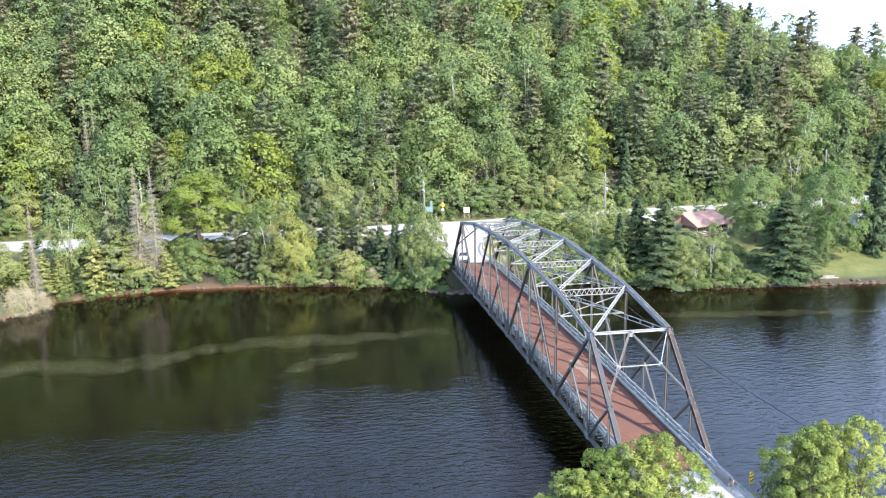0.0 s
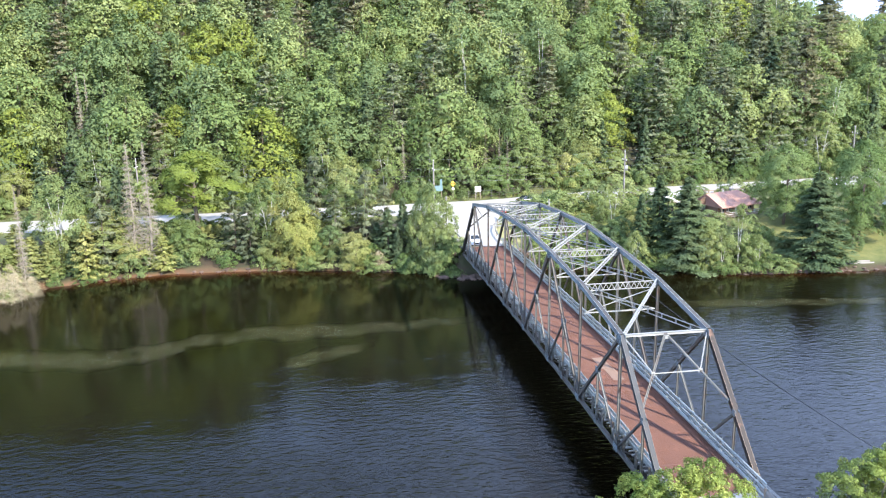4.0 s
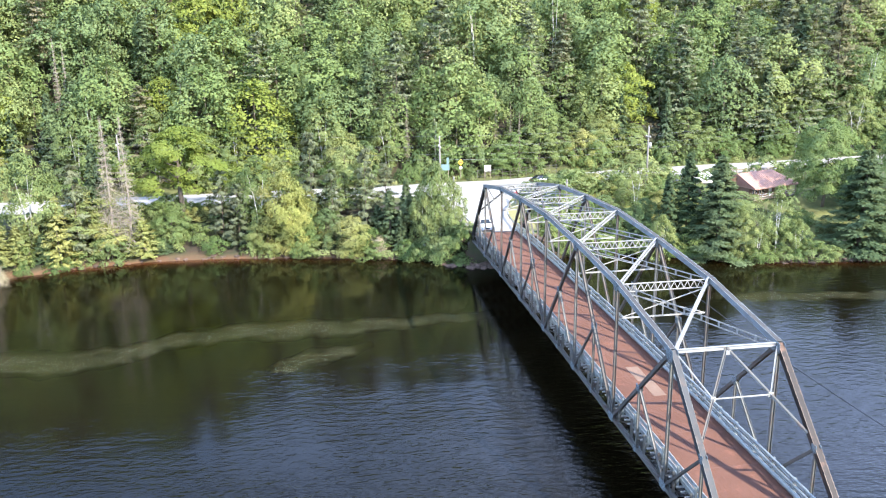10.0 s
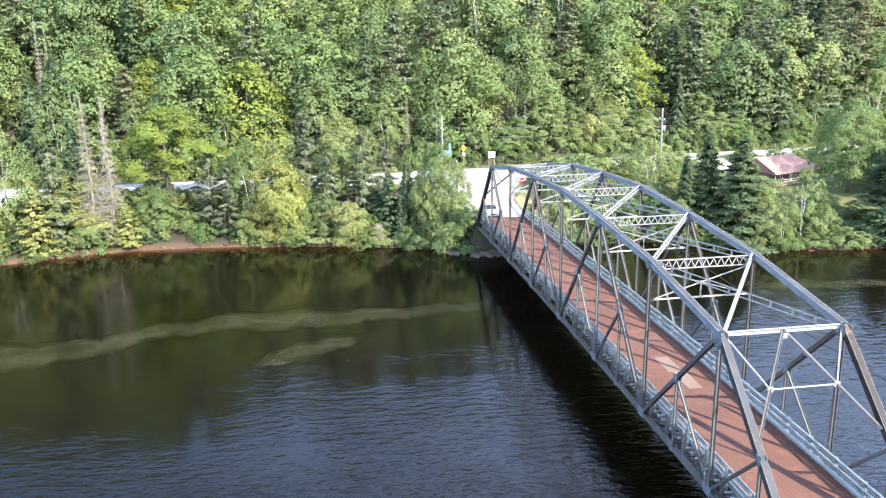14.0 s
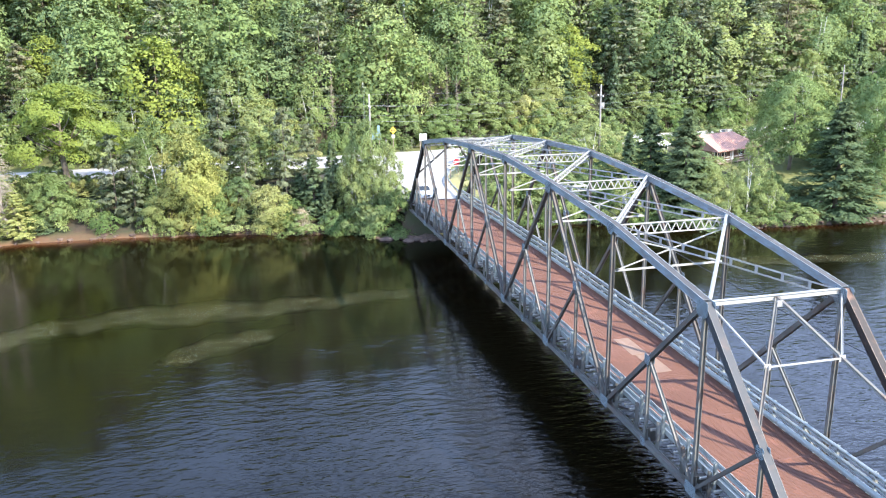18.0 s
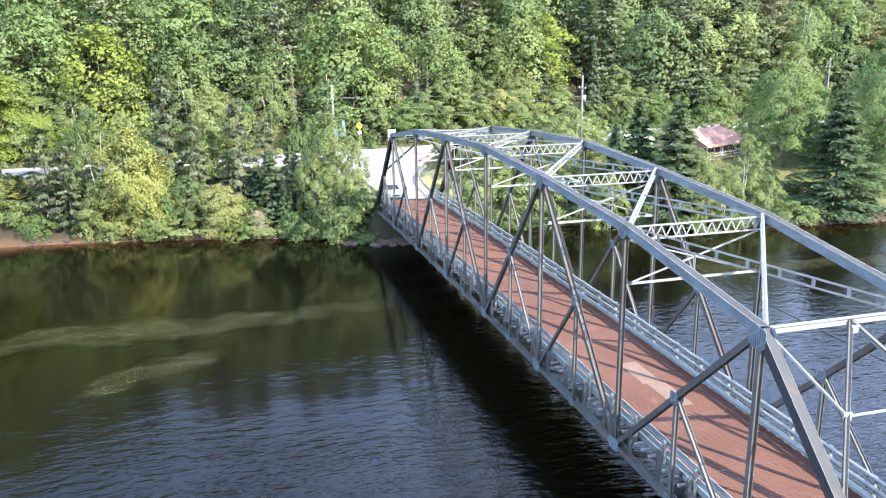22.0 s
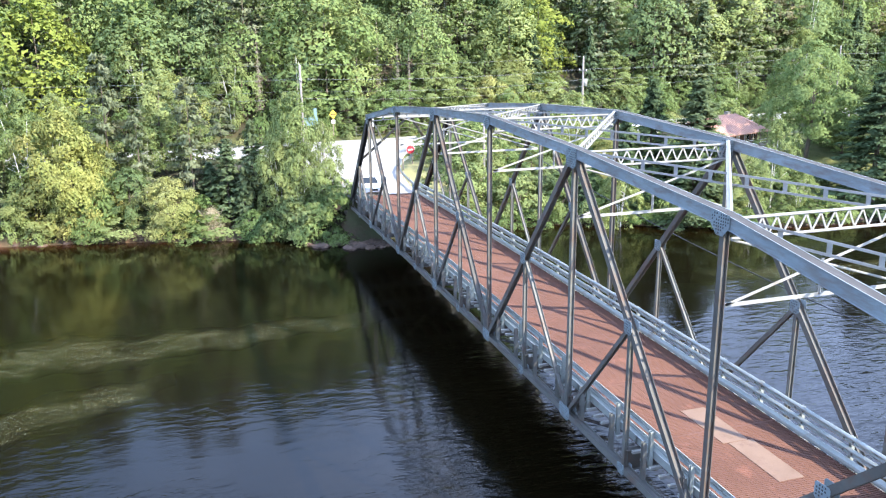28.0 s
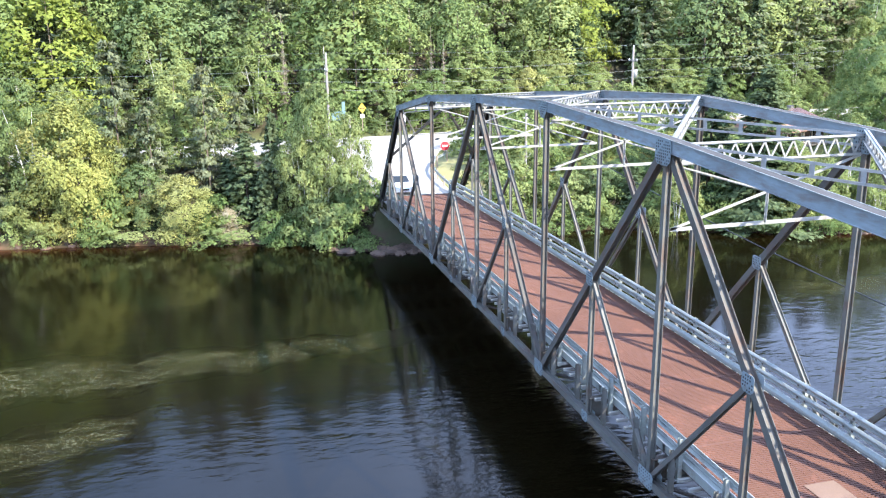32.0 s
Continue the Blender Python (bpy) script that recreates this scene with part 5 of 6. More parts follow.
def crown_boughs(rs, H, R, n, size, base=0.06, clumps=70, fat=0.25, flat=0.6, low=0.42, lobes=0.22, mess=0.7, hang=0.0):
    """A crown built of leafy boughs: each bough is a small flattened dome of leaves, set about the limbs with gaps between."""
    u = (np.arange(clumps) + rs.uniform(0, 1, clumps)) / clumps
    u = np.sort(u) ** 0.9
    span = np.where(u < low, np.sin(np.pi / 2 * (0.45 + 0.55 * u / low)), np.cos(np.pi / 2 * np.clip((u - low) / (1.0 - low), 0, 1) ** 1.5) ** 0.75)
    ang = np.arange(clumps) * 2.39996 + rs.uniform(-0.5, 0.5, clumps)
    wave = 1 + lobes * np.sin(ang * 2 + u * 7 + rs.uniform(0, 6)) + lobes * 0.7 * np.sin(ang * 3 - u * 11 + rs.uniform(0, 6))
    depth = np.where(rs.uniform(0, 1, clumps) < 0.22, rs.uniform(0.25, 0.62, clumps), rs.uniform(0.68, 0.96, clumps))
    rad = R * span * depth * wave
    S = R * fat * rs.uniform(0.6, 1.3, clumps) * (0.62 + 0.38 * span)
    C = np.stack([np.cos(ang) * rad, np.sin(ang) * rad, H * (base + (0.96 - base) * u) - S * 0.3], 1)
    C[:, 2] -= hang * rad * rad / R
    tilt = np.stack([np.cos(ang), np.sin(ang), np.zeros(clumps)], 1) * (0.75 * np.clip(rad / R, 0, 1))[:, None] + np.array([0, 0, 1.0])
    tilt /= np.linalg.norm(tilt, axis=1, keepdims=True)
    pick = rs.choice(clumps, n, p=S ** 2 / (S ** 2).sum())
    e, t = sphere_dirs(n, rs), tilt[pick]
    up = (e * t).sum(1)
    e = np.where((up < -0.2)[:, None], e - 2 * up[:, None] * t, e)
    up = (e * t).sum(1)
    r = S[pick] * rs.uniform(0.45, 1.08, n) ** 0.6 * (1 + 0.2 * np.sin(e[:, 0] * 5 + pick) * np.sin(e[:, 1] * 5 + pick * 2.3))
    q = C[pick] + (e - t * (up * (1 - flat))[:, None]) * r[:, None]
    whole = np.stack([np.cos(ang) * rad / R, np.sin(ang) * rad / R, (u - low) * 1.3], 1)[pick]
    soft = e * 0.75 + t * 0.35 + whole * 0.55 + rs.normal(size=(n, 3)) * 0.13
    return leaf_faces(q, soft + rs.normal(size=(n, 3)) * mess, size, rs, 3), shade_normals(soft, 3)


def crown_spruce(rs, H, R, n, size, base=0.06, corners=3, ragged=0.15, power=0.85, droop=0.35, tiers=1.7, uneven=0.0):
    """A spire of whorled, drooping boughs."""
    levels = max(8, int(H * tiers))
    f = np.sort(np.where(rs.uniform(0, 1, n) < 0.1, rs.uniform(0.75, 1, n), rs.uniform(0, 1, n) ** 1.35))
    lev = np.floor(f * levels) / levels
    z = H * (base + (1 - base) * lev)
    reach = R * (1 - lev) ** power
    boughs = 7
    key = (np.floor(f * levels) * boughs).astype(int)
    k = rs.randint(0, boughs, n)
    ang = (k + 0.5 * (np.floor(f * levels) % 2)) * 2 * np.pi / boughs + np.sin(key * 12.9 + k * 3.3) * 0.3 + rs.normal(size=n) * 0.13
    length = reach * (1 + ragged * np.sin(key * 7.7 + k * 5.1))
    s = rs.uniform(0.12, 1, n) ** 0.6
    r = length * s
    z = z + np.sin(key * 3.1 + k * 9.7) * uneven + np.sin(key * 1.3) * uneven * 0.5
    zz = z - droop * r + 0.22 * droop * r ** 2 / np.maximum(length, 0.3) + rs.normal(size=n) * 0.09 + H / levels * 0.4
    p = np.stack([np.cos(ang) * r, np.sin(ang) * r, zz], 1)
    p[:, :2] += rs.normal(size=(n, 2)) * 0.10 * (0.3 + s)[:, None]
    out = np.stack([np.cos(ang), np.sin(ang), np.full(n, -droop * 0.7)], 1)
    nrm = np.stack([np.cos(ang) * 0.35, np.sin(ang) * 0.35, np.ones(n)], 1) + rs.normal(size=(n, 3)) * 0.45
    soft = np.stack([np.cos(ang) * 0.9, np.sin(ang) * 0.9, np.full(n, 0.55)], 1) + rs.normal(size=(n, 3)) * 0.25
    return leaf_faces(p, nrm, size, rs, corners, 1.25, out + rs.normal(size=(n, 3)) * 0.35), shade_normals(soft, corners)


def trunk_shape(rs, H, r0, limbs, reach, lean=0.03, stems=1):
    s = Shape()
    for k in range(stems):
        a = 2 * math.pi * k / max(1, stems) + rs.uniform(0, 1)
        off = 0.0 if stems == 1 else 0.25
        bend = 0.0 if stems == 1 else reach * 0.35
        pts = [(math.cos(a) * (off + bend * f * f) + lean * H * math.sin(3 * f + k), math.sin(a) * (off + bend * f * f) + lean * H * f * math.cos(2 * f), H * f * 0.94 - (0.5 if f == 0 else 0)) for f in (0, 0.15, 0.35, 0.6, 0.8, 1)]
        s.tube(pts, [r0 * 1.25, r0, r0 * 0.8, r0 * 0.5, r0 * 0.28, 0.02], 7)
        for j in range(limbs):
            f = rs.uniform(0.28, 0.85)
            g = rs.uniform(0, 2 * math.pi)
            p = Vector(pts[2]).lerp(Vector(pts[4]), (f - 0.28) / 0.6)
            L = reach * rs.uniform(0.5, 0.95) * (1.15 - f)
            q = p + Vector((math.cos(g) * L, math.sin(g) * L, L * 0.75))
            s.tube([p, p.lerp(q, 0.5) + Vector((0, 0, -0.08 * L)), q], [r0 * 0.32, r0 * 0.2, 0.02], 5)
    return s


def tree(name, label, category, group, leafkey, crown, trunk, bark, at):
    root = thing(name, label, category, group, at=at)
    part("trunk", trunk, bark, root, smooth=True)
    crown, soft = crown
    part("crown", quick_mesh("crown", crown, np.arange(len(crown)), 3, [LEAF[leafkey]], normals=soft), None, root)
    return root


TEMPLATES = {}


def stand(kind, x, y, h, w=None, turn=0.0, label=None, sink=0.25):
    """Plants a tree of a kind, h metres tall and w metres wide, at x, y."""
    z = max(float(terrain(x, y)), WATER_Z - 0.2) - sink
    H0, R0 = SIZES[kind]
    sw = (w / 2 / R0) if w else h / H0
    m = Matrix.Translation((x, y, z)) @ Matrix.Rotation(turn, 4, 'Z') @ Matrix.Diagonal((sw, sw, h / H0, 1))
    if kind not in TEMPLATES:
        TEMPLATES[kind] = MAKERS[kind](m)
        ob = TEMPLATES[kind]
    else:
        ob = copy_thing(TEMPLATES[kind], m)
    if label:
        ob["label"] = label
    return ob


SIZES = {"maple": (12.0, 4.0), "maple_b": (12.0, 4.2), "oak": (13.0, 6.0), "birch": (13.0, 3.8), "birch_clump": (9.5, 4.0), "aspen": (13.0, 3.2), "spruce": (12.0, 2.9), "spruce_b": (12.0, 2.5), "blue_spruce": (12.0, 2.7), "broad_maple": (13.0, 5.6),
         "pine": (16.0, 4.2), "rusty_pine": (16.0, 4.2), "larch": (11.0, 2.6), "dead_spruce": (16.0, 2.2), "willow": (9.0, 4.2), "shrub": (3.0, 1.8), "shrub_b": (2.6, 2.0), "weeds": (1.2, 1.4), "dead_brush": (3.0, 2.0), "sapling": (8.0, 3.0), "turning_willow": (10.0, 4.0), "young_pine": (9.0, 3.0)}


def maker(kind, seed, leafkey, name, label, category, group, crown, bark, trunk):
    H, R = SIZES[kind]

    def build(m):
        rs = np.random.RandomState(seed)
        return tree(name, label, category, group, leafkey, crown(rs, H, R), trunk(rs, H, R), bark, m)
    return build


MAKERS = {
    "maple": maker("maple", 1, "maple", "maple_tree", "leafy green maple tree on the wooded bank", "tree", "broadleaf trees", lambda r, H, R: crown_boughs(r, H, R, 9000, 0.215, 0.05, 64, 0.27, 0.55, 0.42), BARK, lambda r, H, R: trunk_shape(r, H * 0.85, 0.2, 7, R)),
    "maple_b": maker("maple_b", 2, "aspen", "broadleaf_tree", "dark green broadleaf tree on the wooded bank", "tree", "broadleaf trees", lambda r, H, R: crown_boughs(r, H, R, 9000, 0.215, 0.03, 72, 0.25, 0.6, 0.45, 0.26), BARK, lambda r, H, R: trunk_shape(r, H * 0.85, 0.2, 7, R)),
    "broad_maple": maker("broad_maple", 33, "maple", "maple_tree", "round full-crowned maple on the lawn beside the house", "tree", "broadleaf trees", lambda r, H, R: crown_boughs(r, H, R, 19000, 0.19, 0.12, 110, 0.21, 0.55, 0.42, 0.18), BARK, lambda r, H, R: trunk_shape(r, H * 0.8, 0.24, 9, R)),
    "oak": maker("oak", 3, "oak", "oak_tree", "wide bright yellow-green oak on the river bank", "tree", "broadleaf trees", lambda r, H, R: crown_boughs(r, H, R, 17000, 0.20, 0.34, 80, 0.20, 0.45, 0.30, 0.26, 0.7, 0.12), BARK, lambda r, H, R: trunk_shape(r, H * 0.8, 0.32, 11, R * 1.2)),
    "birch": maker("birch", 4, "birch", "birch_tree", "airy pale green birch with white stems", "tree", "birches", lambda r, H, R: crown_boughs(r, H, R, 10000, 0.165, 0.10, 110, 0.20, 0.8, 0.36, 0.24, 0.9), BARK_WHITE, lambda r, H, R: trunk_shape(r, H * 0.8, 0.11, 6, R * 0.8, 0.02, 2)),
    "birch_clump": maker("birch_clump", 5, "birch", "birch_clump", "clump of young birches at the water's edge", "tree", "birches", lambda r, H, R: crown_boughs(r, H, R, 11000, 0.165, 0.0, 100, 0.21, 0.8, 0.34, 0.24, 0.9), BARK_WHITE, lambda r, H, R: trunk_shape(r, H * 0.78, 0.09, 4, R * 0.75, 0.02, 4)),
    "aspen": maker("aspen", 6, "birch", "aspen_tree", "slim grey-green aspen on the bank", "tree", "broadleaf trees", lambda r, H, R: crown_boughs(r, H, R, 8500, 0.19, 0.05, 84, 0.24, 0.75, 0.36, 0.2, 0.9), BARK, lambda r, H, R: trunk_shape(r, H * 0.93, 0.14, 7, R)),
    "spruce": maker("spruce", 7, "spruce", "spruce_tree", "dark green pointed spruce", "tree", "spruces", lambda r, H, R: crown_spruce(r, H, R, 5600, 0.34, 0.04, 3, 0.25, 0.85, 0.35, 1.9, 0.15), BARK, lambda r, H, R: trunk_shape(r, H, 0.17, 0, R, 0.0)),
    "spruce_b": maker("spruce_b", 8, "spruce", "spruce_tree", "narrow dark green spruce", "tree", "spruces", lambda r, H, R: crown_spruce(r, H, R, 4200, 0.34, 0.05, 3, 0.3, 0.75), BARK, lambda r, H, R: trunk_shape(r, H, 0.15, 0, R, 0.0)),
    "blue_spruce": maker("blue_spruce", 9, "blue", "blue_spruce_tree", "blue-green spruce with dense boughs", "tree", "spruces", lambda r, H, R: crown_spruce(r, H, R, 24000, 0.17, 0.02, 3, 0.32, 0.85, 0.25, 2.2, 0.2), BARK, lambda r, H, R: trunk_shape(r, H, 0.16, 0, R, 0.0)),
    "pine": maker("pine", 10, "pine", "pine_tree", "tall ragged white pine on the slope", "tree", "pines", lambda r, H, R: crown_spruce(r, H, R, 5200, 0.36, 0.12, 3, 0.45, 0.62, -0.12, 1.2, 0.5), BARK, lambda r, H, R: trunk_shape(r, H, 0.24, 9, R)),
    "rusty_pine": maker("rusty_pine", 11, "rusty", "pine_tree", "tall pine with browning needles", "tree", "pines", lambda r, H, R: crown_spruce(r, H, R, 5000, 0.36, 0.12, 3, 0.5, 0.62, -0.10, 1.2, 0.5), BARK, lambda r, H, R: trunk_shape(r, H, 0.24, 9, R)),
    "larch": maker("larch", 12, "willow", "young_larch", "young yellow-green larch at the water's edge", "tree", "young conifers", lambda r, H, R: crown_spruce(r, H, R, 3200, 0.28, 0.03, 3, 0.35, 0.7, 0.1), BARK, lambda r, H, R: trunk_shape(r, H, 0.12, 3, R, 0.01)),
    "willow": maker("willow", 13, "willow", "willow_tree", "rounded yellow-green willow hanging over the water", "tree", "willows", lambda r, H, R: crown_boughs(r, H, R, 12000, 0.175, 0.0, 84, 0.25, 0.85, 0.42, 0.22, 0.8, 0.12), BARK, lambda r, H, R: trunk_shape(r, H * 0.7, 0.14, 6, R, 0.02, 3)),
    "turning_willow": maker("turning_willow", 18, "turning", "willow_tree", "tall willow with yellowing leaves over the water", "tree", "willows", lambda r, H, R: crown_boughs(r, H, R, 14000, 0.175, 0.0, 96, 0.24, 0.85, 0.38, 0.2, 0.8, 0.1), BARK, lambda r, H, R: trunk_shape(r, H * 0.7, 0.14, 6, R, 0.02, 3)),
    "young_pine": maker("young_pine", 19, "pine", "young_pine", "young grey-green pine with layered boughs on the bank", "tree", "young conifers", lambda r, H, R: crown_spruce(r, H, R, 5200, 0.24, 0.05, 3, 0.35, 0.55, 0.02, 1.1, 0.35), BARK, lambda r, H, R: trunk_shape(r, H, 0.13, 4, R, 0.01)),
    "shrub": maker("shrub", 14, "shrub", "shrub", "light green leafy shrub on the bank", "shrub", "bank shrubs", lambda r, H, R: crown_boughs(r, H, R, 2300, 0.15, 0.0, 34, 0.32, 0.7, 0.3, 0.25), BARK, lambda r, H, R: trunk_shape(r, H * 0.7, 0.05, 3, R, 0.02, 3)),
    "shrub_b": maker("shrub_b", 15, "maple", "shrub", "dark green leafy shrub on the bank", "shrub", "bank shrubs", lambda r, H, R: crown_boughs(r, H, R, 2300, 0.15, 0.0, 32, 0.32, 0.65, 0.3, 0.25), BARK, lambda r, H, R: trunk_shape(r, H * 0.7, 0.05, 3, R, 0.02, 3)),
    "sapling": maker("sapling", 17, "young", "young_tree", "bright green young tree beside the near bridge end", "tree", "young trees at the near bank", lambda r, H, R: crown_boughs(r, H, R, 26000, 0.092, 0.0, 190, 0.13, 1.1, 0.32, 0.42, 1.0), BARK, lambda r, H, R: trunk_shape(r, H * 0.85, 0.09, 6, R, 0.02, 3)),
    "weeds": maker("weeds", 16, "fern", "weed_clump", "clump of yellow-green roadside weeds", "weeds", "roadside weeds", lambda r, H, R: crown_boughs(r, H, R, 800, 0.15, 0.0, 20, 0.34, 0.8, 0.3), BARK, lambda r, H, R: trunk_shape(r, H * 0.6, 0.02, 2, R, 0.02, 3)),
}


def dead_tree(kind, seed, label):
    H, R = SIZES[kind]

    def build(m):
        rs = np.random.RandomState(seed)
        root = thing("dead_tree" if kind == "dead_spruce" else "dead_brush", label, "dead tree" if kind == "dead_spruce" else "brush", "dead wood", at=m)
        part("trunk", trunk_shape(rs, H, 0.10 if kind == "dead_spruce" else 0.03, 0, R, 0.005, 1 if kind == "dead_spruce" else 4), DEADWOOD, root, smooth=True)
        n = 2400 if kind == "dead_spruce" else 2600
        f = rs.uniform(0.08, 1, n)
        a = rs.uniform(0, 2 * np.pi, n)
        lev = np.floor(f * 22) / 22
        L = R * (1.03 - f) ** 1.05 * rs.uniform(0.35, 1.05, n) if kind == "dead_spruce" else R * np.sqrt(1.02 - f * f) * rs.uniform(0.3, 1.1, n) * (0.8 + 0.35 * np.sin(a * 3 + 1) * np.sin(a * 5))
        s = rs.uniform(0.3, 1.0, n)
        p = np.stack([np.cos(a) * L * s, np.sin(a) * L * s, H * lev - 0.25 * L * s + rs.normal(size=n) * 0.15], 1)
        out = np.stack([np.cos(a), np.sin(a), np.full(n, -0.25)], 1) + rs.normal(size=(n, 3)) * 0.35
        c = leaf_faces(p, rs.normal(size=(n, 3)), 0.16 + 0.46 * (1 - f) if kind == "dead_spruce" else 0.22, rs, 4, 1.6, out)
        c = c.reshape(-1, 4, 3)
        mid = (c[:, 0] + c[:, 2]) / 2
        c[:, 1], c[:, 3] = mid + (c[:, 1] - mid) * 0.08, mid + (c[:, 3] - mid) * 0.08
        part("twig_mass", quick_mesh("twig_mass", c.reshape(-1, 3), np.arange(n * 4), 4, [DEADWOOD if kind == "dead_spruce" else TWIGS]), None, root)
        return root
    return build


MAKERS["dead_spruce"] = dead_tree("dead_spruce", 21, "bare grey-brown dead spruce on the river bank")
MAKERS["dead_brush"] = dead_tree("dead_brush", 22, "bleached dead branches hanging over the water")

# the wooded far bank up to the bridge
for kind, x, y, h, w in (
        ("dead_brush", -66.8, 76.2, 3.2, 4.8), ("dead_brush", -68.2, 74.0, 4.0, 5.6), ("dead_brush", -70.0, 73.0, 4.4, 5.6), ("dead_brush", -72.4, 71.2, 3.6, 5.0), ("dead_brush", -69.5, 76.0, 4.0, 4.6), ("willow", -74, 76.0, 7.0, 9), ("dead_spruce", -68.0, 77.6, 16.0, 3.6), ("larch", -60.6, 82.8, 10.0, 5.2), ("larch", -69.5, 80.0, 8.0, 5.0), ("young_pine", -58.6, 85.2, 13.4, 5.6), ("spruce", -56.8, 90.0, 13.0, 5.0),
        ("dead_spruce", -54.2, 86.5, 20.0, 9.0), ("dead_spruce", -51.6, 86.2, 20.5, 7.6), ("larch", -50.0, 85.8, 6.5, 5.0), ("shrub", -54.5, 84.3, 4.2, 5.0),
        ("oak", -45.2, 94.0, 14.4, 15.6), ("maple", -46.2, 88.2, 6.0, 5.4), ("shrub_b", -43.0, 88.6, 2.6, 4.0), ("shrub_b", -41.2, 87.6, 3.0, 4.0),
        ("young_pine", -38.8, 87.6, 7.4, 5.2), ("young_pine", -36.4, 86.6, 6.4, 4.8), ("birch", -33.6, 88.0, 12.6, 6.4), ("turning_willow", -29.6, 85.2, 11.6, 8.4), ("willow", -32.4, 85.0, 6.6, 5.4),
        ("young_pine", -25.6, 88.6, 9.6, 6.0), ("shrub_b", -26.2, 84.6, 5.2, 5.0), ("aspen", -20.2, 91.0, 10.6, 7.0), ("maple_b", -23.6, 84.0, 6.0, 5.0), ("willow", -20.2, 81.4, 7.6, 6.0), ("birch", -22.4, 87.6, 7.6, 5.0),
        ("young_pine", -17.6, 85.8, 8.2, 5.0), ("spruce_b", -14.4, 82.6, 7.8, 4.2), ("spruce", -11.9, 82.8, 8.2, 4.6), ("spruce", -13.0, 80.8, 5.4, 3.6), ("dead_brush", -16.2, 80.2, 2.6, 4.2), ("shrub_b", -17.2, 81.6, 3.6, 3.8),
        ("birch_clump", -7.9, 79.6, 12.2, 6.4), ("birch_clump", -5.7, 77.9, 6.6, 5.2), ("birch_clump", -9.8, 79.2, 7.2, 5.8), ("shrub_b", -12.4, 78.9, 2.8, 3.6),
        ("shrub_b", -6.2, 75.2, 3.0, 3.8), ("shrub_b", -5.0, 74.9, 2.0, 3.0), ("shrub_b", -7.6, 76.0, 3.4, 4.0), ("shrub", -5.6, 76.4, 3.6, 3.2), ("shrub_b", -4.5, 75.4, 1.5, 2.0), ("shrub_b", -4.3, 74.4, 1.6, 2.4), ("weeds", -3.6, 74.2, 0.9, 1.6), ("shrub_b", -5.4, 73.9, 1.5, 2.6), ("weeds", -4.6, 76.6, 1.0, 1.6), ("weeds", -4.9, 78.0, 1.1, 1.8),
        ("shrub_b", -4.9, 75.9, 2.8, 3.0), ("shrub_b", -6.4, 76.2, 3.0, 3.6), ("shrub", -8.6, 77.2, 3.0, 4.0), ("shrub_b", -10.6, 77.9, 2.6, 3.6),
        ("aspen", -36.0, 91.5, 9.5, 5.6), ("maple_b", -39.5, 91.0, 7.0, 5.6), ("birch", -30.5, 90.5, 10.5, 5.6), ("aspen", -27.6, 92.0, 8.6, 5.4), ("maple_b", -23.2, 90.0, 8.4, 6.0), ("willow", -26.8, 86.2, 8.2, 5.4), ("aspen", -18.6, 92.2, 9.0, 5.4),
        ("turning_willow", -28.2, 84.2, 7.6, 6.2), ("maple_b", -33.8, 86.4, 7.6, 5.6), ("young_pine", -22.6, 85.8, 6.8, 4.6), ("maple_b", -18.2, 83.2, 5.0, 4.2), ("spruce_b", -16.0, 84.6, 6.6, 3.8), ("young_pine", -14.6, 86.6, 6.0, 4.4), ("aspen", -10.2, 84.0, 7.2, 4.6), ("birch_clump", -7.9, 78.2, 6.4, 6.4), ("birch_clump", -8.6, 80.6, 9.4, 5.0),
        ("shrub_b", -27.8, 83.0, 3.4, 4.2), ("shrub_b", -34.6, 84.9, 3.2, 4.2), ("shrub_b", -40.0, 86.0, 2.6, 4.0),
        ("maple", -78.0, 82.0, 5.5, 7.0), ("birch", -82.0, 78.0, 6.5, 7.0), ("maple_b", -88.0, 76.0, 12.0, 9.0), ("spruce", -86.0, 84.0, 14.0, 6.0)):
    stand(kind, x, y, h, w, turn=(x * 7.3) % 6.28)
